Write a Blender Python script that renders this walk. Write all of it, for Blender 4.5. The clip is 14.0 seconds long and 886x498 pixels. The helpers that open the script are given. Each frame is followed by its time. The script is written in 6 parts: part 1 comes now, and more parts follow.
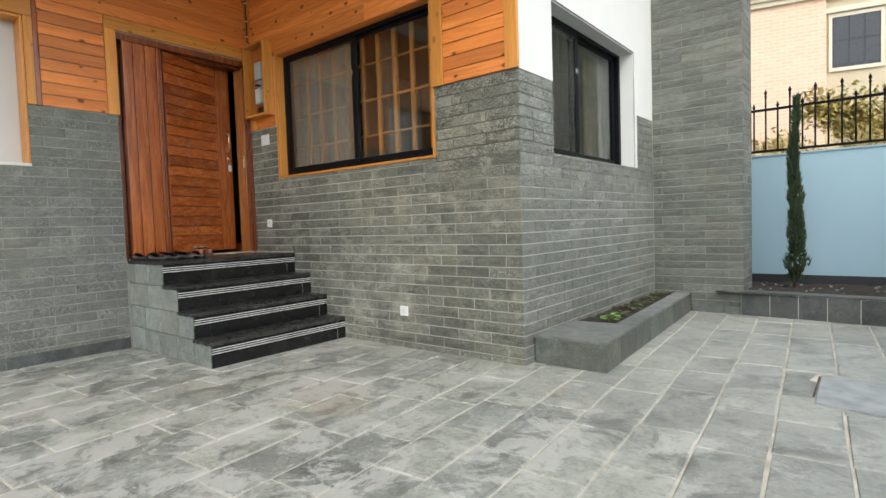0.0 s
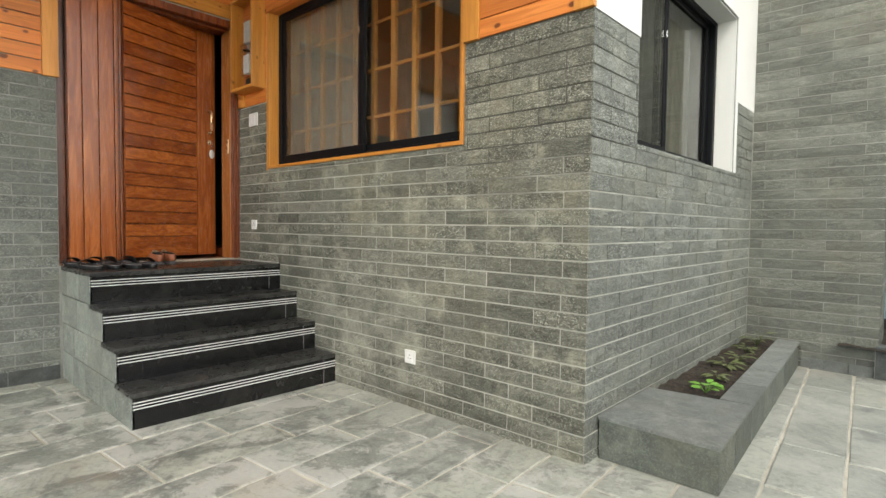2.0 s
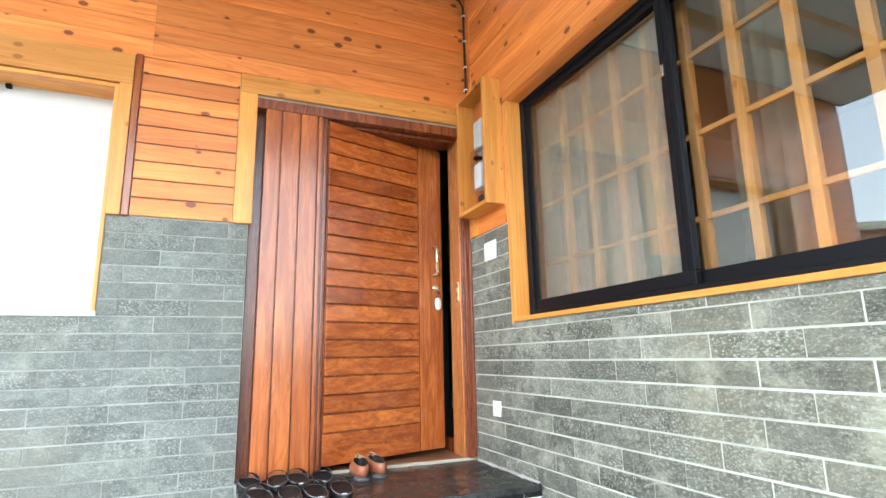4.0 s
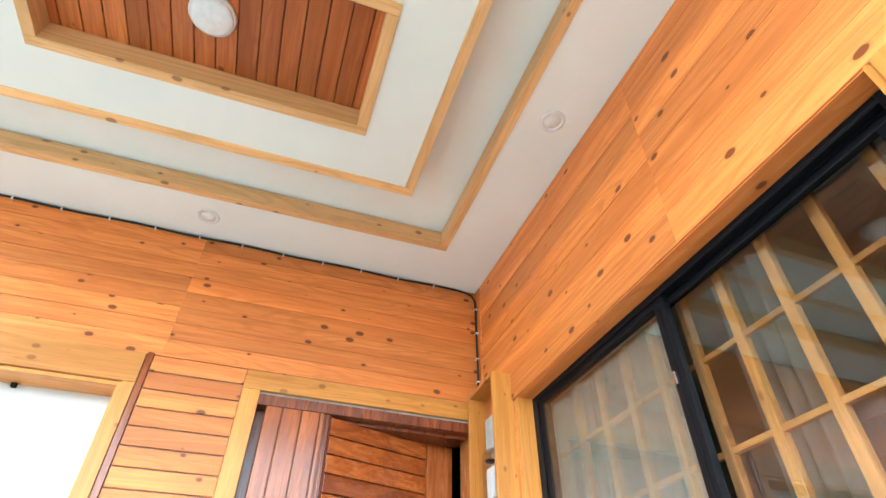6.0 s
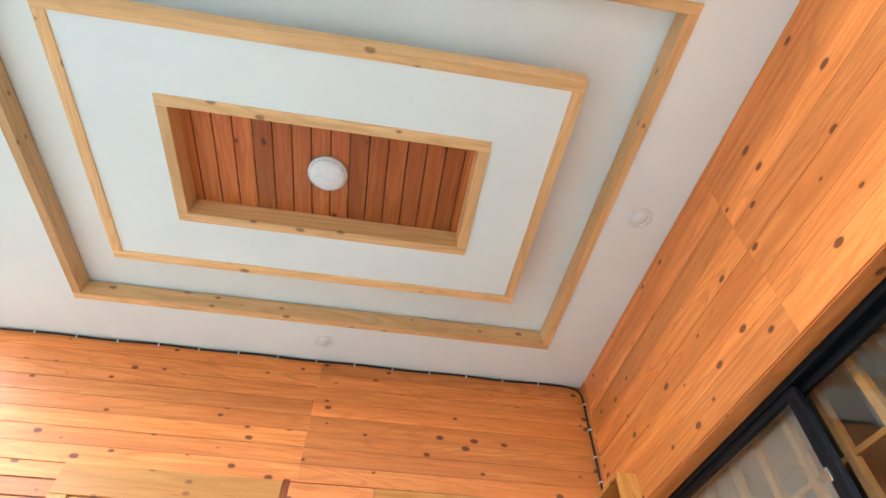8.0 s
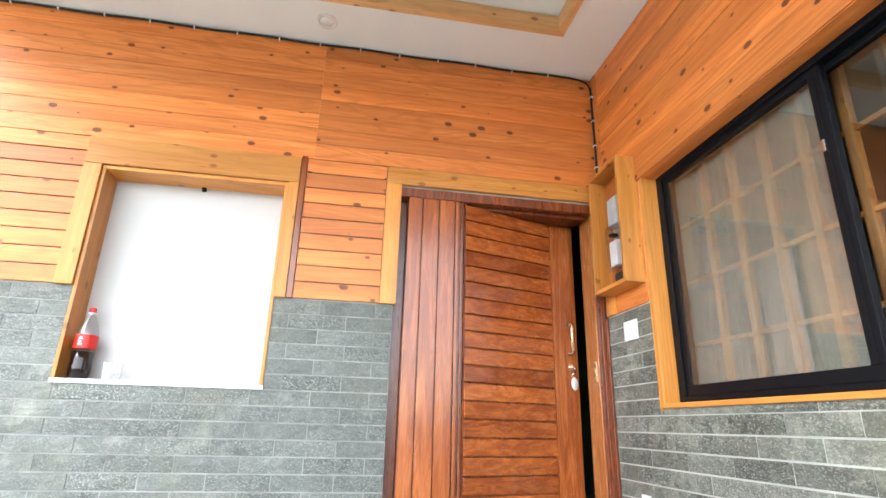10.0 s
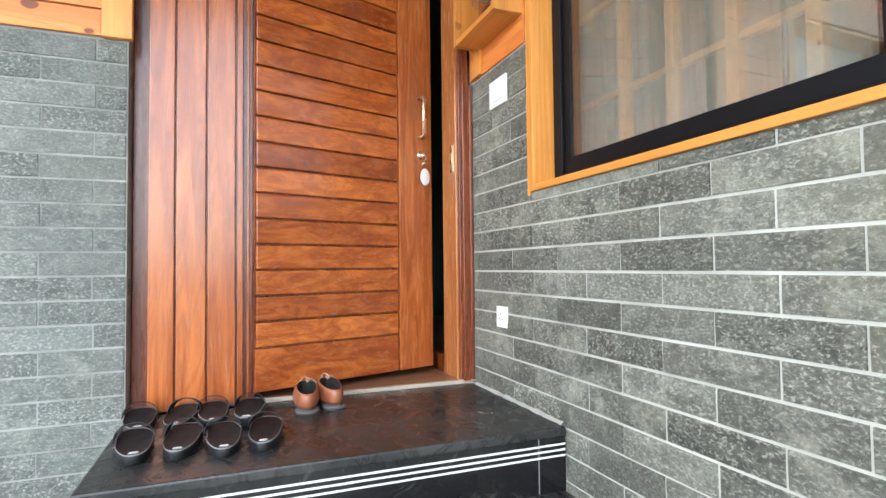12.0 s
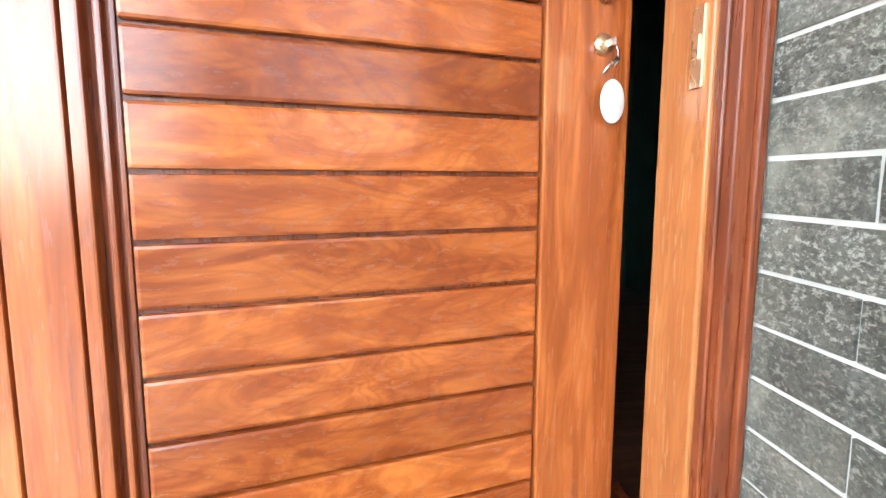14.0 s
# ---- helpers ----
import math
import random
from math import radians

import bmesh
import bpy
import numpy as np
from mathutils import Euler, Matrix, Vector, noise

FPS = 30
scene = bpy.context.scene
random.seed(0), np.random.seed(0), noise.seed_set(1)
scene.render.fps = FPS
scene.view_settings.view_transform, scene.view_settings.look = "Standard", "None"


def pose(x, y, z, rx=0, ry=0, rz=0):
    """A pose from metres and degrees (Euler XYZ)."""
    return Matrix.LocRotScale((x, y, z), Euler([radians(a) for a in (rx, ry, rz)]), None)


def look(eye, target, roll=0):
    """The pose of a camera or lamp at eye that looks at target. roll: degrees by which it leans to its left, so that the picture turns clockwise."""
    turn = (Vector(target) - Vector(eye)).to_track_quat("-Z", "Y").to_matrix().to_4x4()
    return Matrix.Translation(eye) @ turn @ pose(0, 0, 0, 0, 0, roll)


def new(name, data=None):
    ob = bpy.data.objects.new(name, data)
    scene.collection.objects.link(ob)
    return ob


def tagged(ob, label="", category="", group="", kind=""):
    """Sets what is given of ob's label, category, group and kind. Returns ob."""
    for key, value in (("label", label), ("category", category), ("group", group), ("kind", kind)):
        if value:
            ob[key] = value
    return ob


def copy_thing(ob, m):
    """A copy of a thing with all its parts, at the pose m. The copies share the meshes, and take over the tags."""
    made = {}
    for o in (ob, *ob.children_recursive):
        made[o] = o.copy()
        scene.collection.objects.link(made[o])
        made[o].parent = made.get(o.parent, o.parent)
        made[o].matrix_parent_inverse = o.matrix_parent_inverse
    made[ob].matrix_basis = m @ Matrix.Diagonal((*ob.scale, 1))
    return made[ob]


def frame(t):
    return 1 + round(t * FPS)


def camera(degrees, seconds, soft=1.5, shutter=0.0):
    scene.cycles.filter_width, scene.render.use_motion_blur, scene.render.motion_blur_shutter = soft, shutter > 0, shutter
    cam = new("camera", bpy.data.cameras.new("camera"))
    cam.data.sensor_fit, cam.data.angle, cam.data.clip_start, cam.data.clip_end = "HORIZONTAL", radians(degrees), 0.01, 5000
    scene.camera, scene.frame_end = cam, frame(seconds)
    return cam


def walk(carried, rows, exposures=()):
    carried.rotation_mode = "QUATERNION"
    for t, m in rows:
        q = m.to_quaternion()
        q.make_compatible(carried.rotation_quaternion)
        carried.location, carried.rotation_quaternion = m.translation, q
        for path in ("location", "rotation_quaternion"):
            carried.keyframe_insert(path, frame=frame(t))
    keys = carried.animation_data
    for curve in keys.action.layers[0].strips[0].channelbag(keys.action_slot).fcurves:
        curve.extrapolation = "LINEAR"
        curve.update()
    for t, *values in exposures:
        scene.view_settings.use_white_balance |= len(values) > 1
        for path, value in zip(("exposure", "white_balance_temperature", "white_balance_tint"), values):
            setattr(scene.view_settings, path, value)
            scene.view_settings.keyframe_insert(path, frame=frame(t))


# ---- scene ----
cam = camera(79.6, 14.0)
PATH = [
    (0, (0.127, -0.168, 1.078), (-1.128, 1.386, 0.985), -1.9),
    (0.5, (0.143, 0.12, 1.098), (-0.729, 1.917, 1.011), -0.7),
    (1, (0.07, 0.391, 1.119), (-0.665, 2.25, 1.053), 0.6),
    (1.5, (-0.263, 0.628, 1.165), (-1.176, 2.405, 1.084), 0.7),
    (2, (-0.671, 0.904, 1.157), (-2.023, 2.376, 1.072), 0.7),
    (2.5, (-1.159, 1.122, 1.201), (-2.793, 2.273, 1.138), 1.0),
    (2.7, (-1.377, 1.235, 1.224), (-3.066, 2.304, 1.171), 0.9),
    (4.8, (-2.438, 1.932, 1.578), (-4.188, 2.501, 2.36), 0.5),
    (5, (-2.436, 1.953, 1.599), (-4.142, 2.498, 2.49), 0.7),
    (5.5, (-2.387, 1.94, 1.639), (-3.966, 2.464, 2.75), 0.7),
    (6, (-2.329, 1.955, 1.66), (-3.781, 2.444, 2.945), 0.6),
    (6.5, (-2.253, 1.96, 1.674), (-3.573, 2.399, 3.111), -0.4),
    (7, (-2.177, 1.917, 1.679), (-3.349, 2.292, 3.256), -1.8),
    (7.2, (-2.146, 1.881, 1.678), (-3.283, 2.212, 3.291), -2.0),
    (9.3, (-2.173, 1.573, 1.539), (-3.913, 1.565, 2.526), 2.4),
    (9.5, (-2.206, 1.582, 1.519), (-4.002, 1.648, 2.396), 2.0),
    (10, (-2.248, 1.631, 1.513), (-4.118, 1.95, 2.147), 1.5),
    (10.5, (-2.305, 1.685, 1.471), (-4.134, 2.313, 1.981), 1.3),
    (11, (-2.478, 1.898, 1.467), (-4.261, 2.712, 1.865), 1.8),
    (11.5, (-2.755, 2.069, 1.396), (-4.568, 2.884, 1.621), 1.2),
    (12, (-3.172, 2.241, 1.356), (-5.035, 2.967, 1.425), -0.6),
    (12.5, (-3.59, 2.454, 1.37), (-5.517, 2.99, 1.348), -1.7),
    (13, (-4.007, 2.544, 1.384), (-5.968, 2.919, 1.265), -2.1),
    (13.5, (-4.331, 2.694, 1.497), (-6.313, 2.908, 1.341), -1.2),
    (14, (-4.602, 2.702, 1.648), (-6.58, 2.853, 1.394), 0.1),
]
EXPOSURES = [(0.0, 1.48, 6700, 7), (1.0, 1.33, 7100, 6), (1.6, 1.38, 7350, 6), (2.5, 2.26, 6650, 7), (4.8, 3.08, 5900, 2), (6.0, 3.15, 5800, 2), (7.2, 3.08, 5550, 3), (9.3, 2.65, 6100, 9), (10.0, 2.85, 6100, 8), (11.0, 2.86, 6050, 6), (11.6, 2.78, 6000, 6), (12.5, 3.05, 5950, 7), (13.05, 3.15, 5880, 7), (13.5, 3.08, 5900, 6), (14.0, 3.55, 5850, 7)]
walk(cam, [(t, look(eye, target, roll)) for t, eye, target, roll in PATH], EXPOSURES)

# ---- light ----
world = bpy.data.worlds.new("sky")
scene.world = world
world.use_nodes = True
wn, wl = world.node_tree.nodes, world.node_tree.links
sky = wn.new("ShaderNodeTexSky")
sky.sky_type, sky.sun_disc = "NISHITA", False
SUN_EL, SUN_AZ = radians(46), radians(132)
sky.sun_elevation, sky.sun_rotation = SUN_EL, SUN_AZ
sky.dust_density, sky.air_density = 1.6, 1.0
haze = wn.new("ShaderNodeHueSaturation")
haze.inputs["Saturation"].default_value = 0.35
wl.new(sky.outputs[0], haze.inputs["Color"])
wl.new(haze.outputs[0], wn["Background"].inputs[0])
wn["Background"].inputs[1].default_value = 0.15
sun_data = bpy.data.lights.new("sun", "SUN")
sun_data.energy, sun_data.angle, sun_data.color = 0.15, radians(30), (1.0, 0.93, 0.82)
sun = new("sun", sun_data)
sun.matrix_world = look((0, 0, 0), (-math.sin(SUN_AZ) * math.cos(SUN_EL), -math.cos(SUN_AZ) * math.cos(SUN_EL), -math.sin(SUN_EL)))


# ---- materials ----
class Mat:
    """A node material with short calls to chain textures."""

    def __init__(self, name, rough=0.6, metal=0.0, spec=0.5, island=False):
        self.island = island
        self.m = bpy.data.materials.new(name)
        self.m.use_nodes = True
        self.n, self.l = self.m.node_tree.nodes, self.m.node_tree.links
        self.b = self.n["Principled BSDF"]
        self.b.inputs["Roughness"].default_value = rough
        self.b.inputs["Metallic"].default_value = metal
        self.b.inputs["Specular IOR Level"].default_value = spec

    def add(self, kind, **values):
        node = self.n.new(kind)
        for k, v in values.items():
            node.inputs[k.replace("_", " ")].default_value = v
        return node

    def place(self, scale=(1, 1, 1), local=False):
        mp = self.add("ShaderNodeMapping", Scale=scale)
        if local:
            tc = self.n.new("ShaderNodeTexCoord")
            self.l.new(tc.outputs["Object"], mp.inputs[0])
        else:
            self.l.new(self.n.new("ShaderNodeNewGeometry").outputs["Position"], mp.inputs[0])
        return mp.outputs[0]

    def shifted(self, vec, amount=7.0):
        """Moves the texture by a step of its own for every piece."""
        mul = self.n.new("ShaderNodeVectorMath")
        mul.operation = "MULTIPLY_ADD"
        comb = self.n.new("ShaderNodeCombineXYZ")
        r = self.rand()
        for k in range(3):
            self.l.new(r, comb.inputs[k])
        self.l.new(comb.outputs[0], mul.inputs[0])
        mul.inputs[1].default_value = (amount, amount * 1.7, amount * 0.6)
        self.l.new(vec, mul.inputs[2])
        return mul.outputs[0]

    def noise(self, vec, scale, detail=4.0, rough=0.55, distort=0.0):
        t = self.add("ShaderNodeTexNoise", Scale=scale, Detail=detail, Roughness=rough, Distortion=distort)
        self.l.new(vec, t.inputs["Vector"])
        return t.outputs["Fac"]

    def rand(self):
        if self.island:
            return self.n.new("ShaderNodeNewGeometry").outputs["Random Per Island"]
        return self.n.new("ShaderNodeObjectInfo").outputs["Random"]

    def ramp(self, fac, *stops):
        r = self.n.new("ShaderNodeValToRGB")
        e = r.color_ramp.elements
        while len(e) < len(stops):
            e.new(0.5)
        for k, (p, c) in enumerate(stops):
            e[k].position = p
            e[k].color = (*c, 1) if len(c) == 3 else c
        self.l.new(fac, r.inputs[0])
        return r.outputs[0]

    def level(self, fac, a, b, lo=0.0, hi=1.0):
        r = self.add("ShaderNodeMapRange")
        for k, v in zip((1, 2, 3, 4), (a, b, lo, hi)):
            r.inputs[k].default_value = v
        self.l.new(fac, r.inputs[0])
        return r.outputs[0]

    def mix(self, fac, a, b, kind="MIX"):
        x = self.n.new("ShaderNodeMix")
        x.data_type, x.blend_type = "RGBA", kind
        for sock, v in ((x.inputs[0], fac), (x.inputs[6], a), (x.inputs[7], b)):
            if isinstance(v, (int, float)):
                sock.default_value = v
            elif isinstance(v, tuple):
                sock.default_value = (*v, 1)
            else:
                self.l.new(v, sock)
        return x.outputs[2]

    def math(self, op, a, b=0.0):
        x = self.n.new("ShaderNodeMath")
        x.operation = op
        for k, v in enumerate((a, b)):
            if isinstance(v, (int, float)):
                x.inputs[k].default_value = v
            else:
                self.l.new(v, x.inputs[k])
        return x.outputs[0]

    def color(self, out):
        if isinstance(out, tuple):
            self.b.inputs["Base Color"].default_value = (*out, 1)
        else:
            self.l.new(out, self.b.inputs["Base Color"])
        return self

    def rough(self, out):
        self.l.new(out, self.b.inputs["Roughness"])
        return self

    def bump(self, height, strength=0.3, distance=0.01):
        bp = self.add("ShaderNodeBump", Strength=strength, Distance=distance)
        self.l.new(height, bp.inputs["Height"])
        self.l.new(bp.outputs[0], self.b.inputs["Normal"])
        return self


def slate_mat(name, dark, light, warm, rough=0.75, tone=(0.62, 1.3), stretch=(1, 1, 1.6), speckle=1.0, island=False, chalky=0.4, bloom=None):
    """Split slate, a tone of its own for every piece, with brown and chalky blotches."""
    m = Mat(name, rough, 0, 0.4, island)
    pos = m.shifted(m.place(stretch))
    fine = m.noise(pos, 24, 9, 0.74)
    mid = m.noise(pos, 7, 4, 0.6, 0.6)
    pitted = m.level(m.math("FRACT", m.math("MULTIPLY", m.rand(), 7.31)), 0.35, 0.95, 0.5, 1.0)
    base = m.mix(m.level(mid, 0.3, 0.7), dark, light)
    # dark specks paint in the shade of the pits, which the bump leaves weak
    base = m.mix(m.math("MULTIPLY", m.level(fine, 0.47, 0.57, 0, 0.9 * speckle), pitted), base, tuple(c * 0.6 for c in dark))
    grain = m.noise(pos, 130, 4, 0.8)
    base = m.mix(m.level(grain, 0.49, 0.57, 0, 0.6 * speckle), base, tuple(c * 0.5 for c in dark))
    speck = m.noise(pos, 85, 6, 0.75)
    base = m.mix(m.math("MULTIPLY", m.level(speck, 0.52, 0.60, 0, 0.8 * speckle), pitted), base, tuple(c * 2.5 for c in light))
    blotch = m.noise(m.place(), 1.7, 5, 0.6)
    base = m.mix(m.level(blotch, 0.5, 0.72, 0, 0.55), base, warm)
    base = m.mix(1.0, base, m.ramp(m.level(m.rand(), 0, 1), (0, (tone[0],) * 3), (0.5, (0.92,) * 3), (1, (tone[1],) * 3)), "MULTIPLY")
    chalk = m.noise(m.place(), 4.5, 8, 0.72)
    base = m.mix(m.level(chalk, 0.54, 0.74, 0, chalky), base, tuple(c * k for c, k in zip(light, (2.1, 2.05, 1.9))))
    if bloom:
        far = m.n.new("ShaderNodeVectorMath")
        far.operation = "DISTANCE"
        m.l.new(m.place(), far.inputs[0])
        far.inputs[1].default_value = bloom
        reach = m.level(far.outputs["Value"], 0.85, 0.15)
        base = m.mix(m.math("MULTIPLY", reach, m.level(chalk, 0.40, 0.62, 0, 0.6)), base, (0.46, 0.45, 0.38))
    m.color(base)
    rough_h = m.math("ADD", m.math("MULTIPLY", m.math("MULTIPLY", fine, 0.9), pitted), m.math("MULTIPLY", mid, 0.8))
    return m.bump(rough_h, 1.0 if speckle > 0.5 else 0.4, 0.028 if speckle > 0.8 else 0.018).m


def pine_mat(name, axis, light, deep, gloss=0.37, knots=0.9, tone=(0.74, 1.12), shift=True):
    """Varnished knotty pine; the grain runs along axis (0, 1, 2)."""
    m = Mat(name, gloss, 0, 0.38)
    long_, fine_ = 0.35, 7.0
    sc = [fine_] * 3
    sc[axis] = long_
    pos = m.place(tuple(sc))
    pos = m.shifted(pos, 9.0) if shift else pos
    grain = m.noise(pos, 3.0, 5, 0.6, 1.3)
    broad = m.noise(pos, 0.8, 3, 0.5, 0.6)
    base = m.mix(m.level(grain, 0.3, 0.72), deep, light)
    base = m.mix(m.level(broad, 0.4, 0.7, 0, 0.65), base, tuple(c * 0.72 for c in deep))
    streak = m.noise(pos, 11.0, 4, 0.7, 0.4)
    base = m.mix(m.level(streak, 0.52, 0.7, 0, 0.5), base, tuple(c * 0.62 for c in deep))
    lsc = [3.2] * 3
    lsc[axis] = 0.3
    lpos = m.place(tuple(lsc))
    swirl = m.noise(m.shifted(lpos, 9.0) if shift else lpos, 1.4, 3, 0.5, 0.7)
    base = m.mix(m.level(m.math("SINE", m.math("MULTIPLY", swirl, 80.0)), 0.2, 1.0, 0, 0.4), base, tuple(c * 0.7 for c in deep))
    ksc = [1.0] * 3
    ksc[axis] = 0.62
    kpos = m.place(tuple(ksc))
    kpos = m.shifted(kpos, 5.0) if shift else kpos
    cut = m.n.new("ShaderNodeSeparateXYZ")
    m.l.new(kpos, cut.inputs[0])
    flat = m.n.new("ShaderNodeCombineXYZ")
    others = [k for k in range(3) if k != axis]
    m.l.new(cut.outputs[axis], flat.inputs[0])
    m.l.new(m.math("ADD", cut.outputs[others[0]], cut.outputs[others[1]]), flat.inputs[1])
    v = m.add("ShaderNodeTexVoronoi", Scale=7.2, Randomness=1.0)
    v.voronoi_dimensions = "2D"
    m.l.new(flat.outputs[0], v.inputs["Vector"])
    wob = m.math("ADD", v.outputs["Distance"], m.math("MULTIPLY", m.noise(kpos, 30, 3), 0.05))
    size = m.n.new("ShaderNodeSeparateColor")
    m.l.new(v.outputs["Color"], size.inputs[0])
    lim = m.level(size.outputs[0], 0.30, 1.0, -0.03, 0.125)
    near = m.math("SUBTRACT", lim, m.math("SUBTRACT", wob, 0.025))
    base = m.mix(m.level(near, -0.05, 0.0, 0, 0.35 * knots), base, tuple(c * 0.5 for c in deep))
    base = m.mix(m.level(near, 0.0, 0.02, 0, knots), base, (0.13, 0.032, 0.008))
    base = m.mix(1.0, base, m.ramp(m.rand(), (0, (tone[0],) * 3), (1, (tone[1],) * 3)), "MULTIPLY")
    m.color(base)
    m.rough(m.level(grain, 0.2, 0.8, gloss - 0.06, gloss + 0.12))
    return m.bump(grain, 0.12, 0.004).m


def teak_mat(name, axis, light, deep, gloss=0.2):
    """Red-brown polished hardwood with flamed grain and fine growth lines along axis."""
    m = Mat(name, gloss, 0, 0.5)
    m.b.inputs["Coat Weight"].default_value = 0.22
    m.b.inputs["Coat Roughness"].default_value = 0.12
    sc = [9.0] * 3
    sc[axis] = 0.7
    pos = m.shifted(m.place(tuple(sc)), 11.0)
    flame = m.noise(pos, 1.5, 8, 0.66, 1.6)
    pores = m.noise(pos, 9, 3, 0.6)
    base = m.ramp(flame, (0.25, tuple(c * 0.75 for c in deep)), (0.45, deep), (0.62, light), (0.8, tuple(c * 1.2 for c in light)))
    sc2 = [4.0] * 3
    sc2[axis] = 0.55
    swirl = m.noise(m.shifted(m.place(tuple(sc2)), 13.0), 1.3, 3, 0.5, 0.8)
    lines = m.math("SINE", m.math("MULTIPLY", swirl, 120.0))
    base = m.mix(m.level(lines, 0.1, 1.0, 0, 0.26), base, tuple(c * 0.5 for c in deep))
    base = m.mix(m.level(pores, 0.55, 0.8, 0, 0.5), base, tuple(c * 0.45 for c in deep))
    base = m.mix(1.0, base, m.ramp(m.rand(), (0, (0.74, 0.66, 0.58)), (0.5, (1.0, 0.97, 0.93)), (1, (1.22, 1.25, 1.15))), "MULTIPLY")
    m.color(base)
    m.rough(m.level(pores, 0.3, 0.8, gloss - 0.05, gloss + 0.15))
    return m.bump(pores, 0.1, 0.003).m


def paint_mat(name, col, rough=0.6, mottled=0.08, scale=3.0, bump=0.08):
    m = Mat(name, rough)
    p = m.place()
    big, small = m.noise(p, scale, 4), m.noise(p, 60, 3)
    dull = tuple(c * (1 - mottled * 2) for c in col)
    m.color(m.mix(m.level(big, 0.35, 0.7), col, dull))
    return m.bump(small, bump, 0.004).m


def plain_mat(name, col, rough=0.5, metal=0.0, bump=0.0):
    m = Mat(name, rough, metal)
    p = m.place()
    n = m.noise(p, 25, 4)
    m.color(m.mix(m.level(n, 0.3, 0.75), col, tuple(c * 0.82 for c in col)))
    m.rough(m.level(n, 0.3, 0.8, max(0.03, rough - 0.05), rough + 0.08))
    return (m.bump(n, bump, 0.004) if bump else m).m


SLATE_TONES = (0.112, 0.113, 0.09), (0.25, 0.252, 0.21), (0.262, 0.24, 0.168)
SLATE = slate_mat("split_slate", *SLATE_TONES, 0.72, (0.66, 1.16), speckle=0.85, chalky=0.6, bloom=(-3.55, 3.25, 0.35))
SLATE_FAR = slate_mat("split_slate_courses", *SLATE_TONES, 0.72, (0.66, 1.16), speckle=0.85, island=True, chalky=0.6, bloom=(-3.55, 3.25, 0.35))
PALE_TONES = (0.135, 0.145, 0.131), (0.222, 0.233, 0.21), (0.20, 0.192, 0.15)
SLATE_PALE = slate_mat("even_slate", *PALE_TONES, 0.7, (0.86, 1.12), speckle=0.7)
SLATE_PALE_FAR = slate_mat("even_slate_courses", *PALE_TONES, 0.7, (0.86, 1.12), speckle=0.7, island=True)
PIER_TONES = (0.105, 0.112, 0.097), (0.195, 0.204, 0.178), (0.15, 0.142, 0.11)
# pier tones raised: the sky light on the side wall is put into its colour
SIDE_TONES = (0.125, 0.136, 0.122), (0.245, 0.258, 0.232), (0.21, 0.205, 0.165)
SLATE_SIDE = slate_mat("side_slate", *SIDE_TONES, 0.62, (0.84, 1.13), speckle=0.85, chalky=0.3)
SLATE_SIDE_FAR = slate_mat("side_slate_courses", *SIDE_TONES, 0.62, (0.84, 1.13), speckle=0.85, island=True, chalky=0.3)
SLATE_PIER = slate_mat("pier_slate", *PIER_TONES, 0.7, (0.76, 1.2), speckle=0.52, chalky=0.3)
SLATE_PIER_FAR = slate_mat("pier_slate_courses", *PIER_TONES, 0.7, (0.76, 1.2), speckle=0.52, island=True, chalky=0.3)
SLATE_TILE = slate_mat("slate_tile", (0.12, 0.132, 0.125), (0.225, 0.24, 0.228), (0.27, 0.27, 0.245), 0.55, (0.7, 1.2), (1, 1, 1), 0.35)
STEP_TILE = slate_mat("pale_step_tile", (0.17, 0.19, 0.175), (0.31, 0.33, 0.30), (0.34, 0.34, 0.29), 0.6, (0.8, 1.2), (1, 1, 1), 0.35)
# planter's upright tiles, darker than the slabs on top
PLANTER_TILE = slate_mat("dark_planter_tile", (0.07, 0.08, 0.07), (0.15, 0.163, 0.143), (0.17, 0.165, 0.12), 0.55, (0.8, 1.15), (1, 1, 1), 0.5)
KERB_TILE = slate_mat("dark_kerb_tile", (0.05, 0.055, 0.055), (0.11, 0.12, 0.118), (0.15, 0.145, 0.125), 0.55, (0.7, 1.25), (1, 1, 1), 0.35)


def shaded_joint_grout(name, pale, x0, x1):
    """Cement joints, pale low down and towards x0; shade of open joints painted dark higher up past x1."""
    m = Mat(name, 0.9)
    p = m.place()
    sep = m.n.new("ShaderNodeSeparateXYZ")
    m.l.new(p, sep.inputs[0])
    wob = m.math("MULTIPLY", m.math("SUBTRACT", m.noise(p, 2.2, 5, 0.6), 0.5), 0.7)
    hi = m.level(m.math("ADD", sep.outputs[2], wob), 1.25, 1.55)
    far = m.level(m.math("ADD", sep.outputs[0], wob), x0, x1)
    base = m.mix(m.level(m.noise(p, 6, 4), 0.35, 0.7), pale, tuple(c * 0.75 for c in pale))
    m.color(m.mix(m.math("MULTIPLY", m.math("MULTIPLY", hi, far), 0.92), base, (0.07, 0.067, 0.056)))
    return m.bump(m.noise(p, 60, 3), 0.4, 0.004).m


GROUT_DOOR = paint_mat("even_grout", (0.37, 0.37, 0.34), 0.9, 0.2, 6, 0.4)
GROUT_GREY = paint_mat("grey_grout", (0.40, 0.40, 0.365), 0.9, 0.2, 6, 0.4)
GROUT = paint_mat("pale_grout", (0.60, 0.59, 0.54), 0.9, 0.12, 6, 0.4)


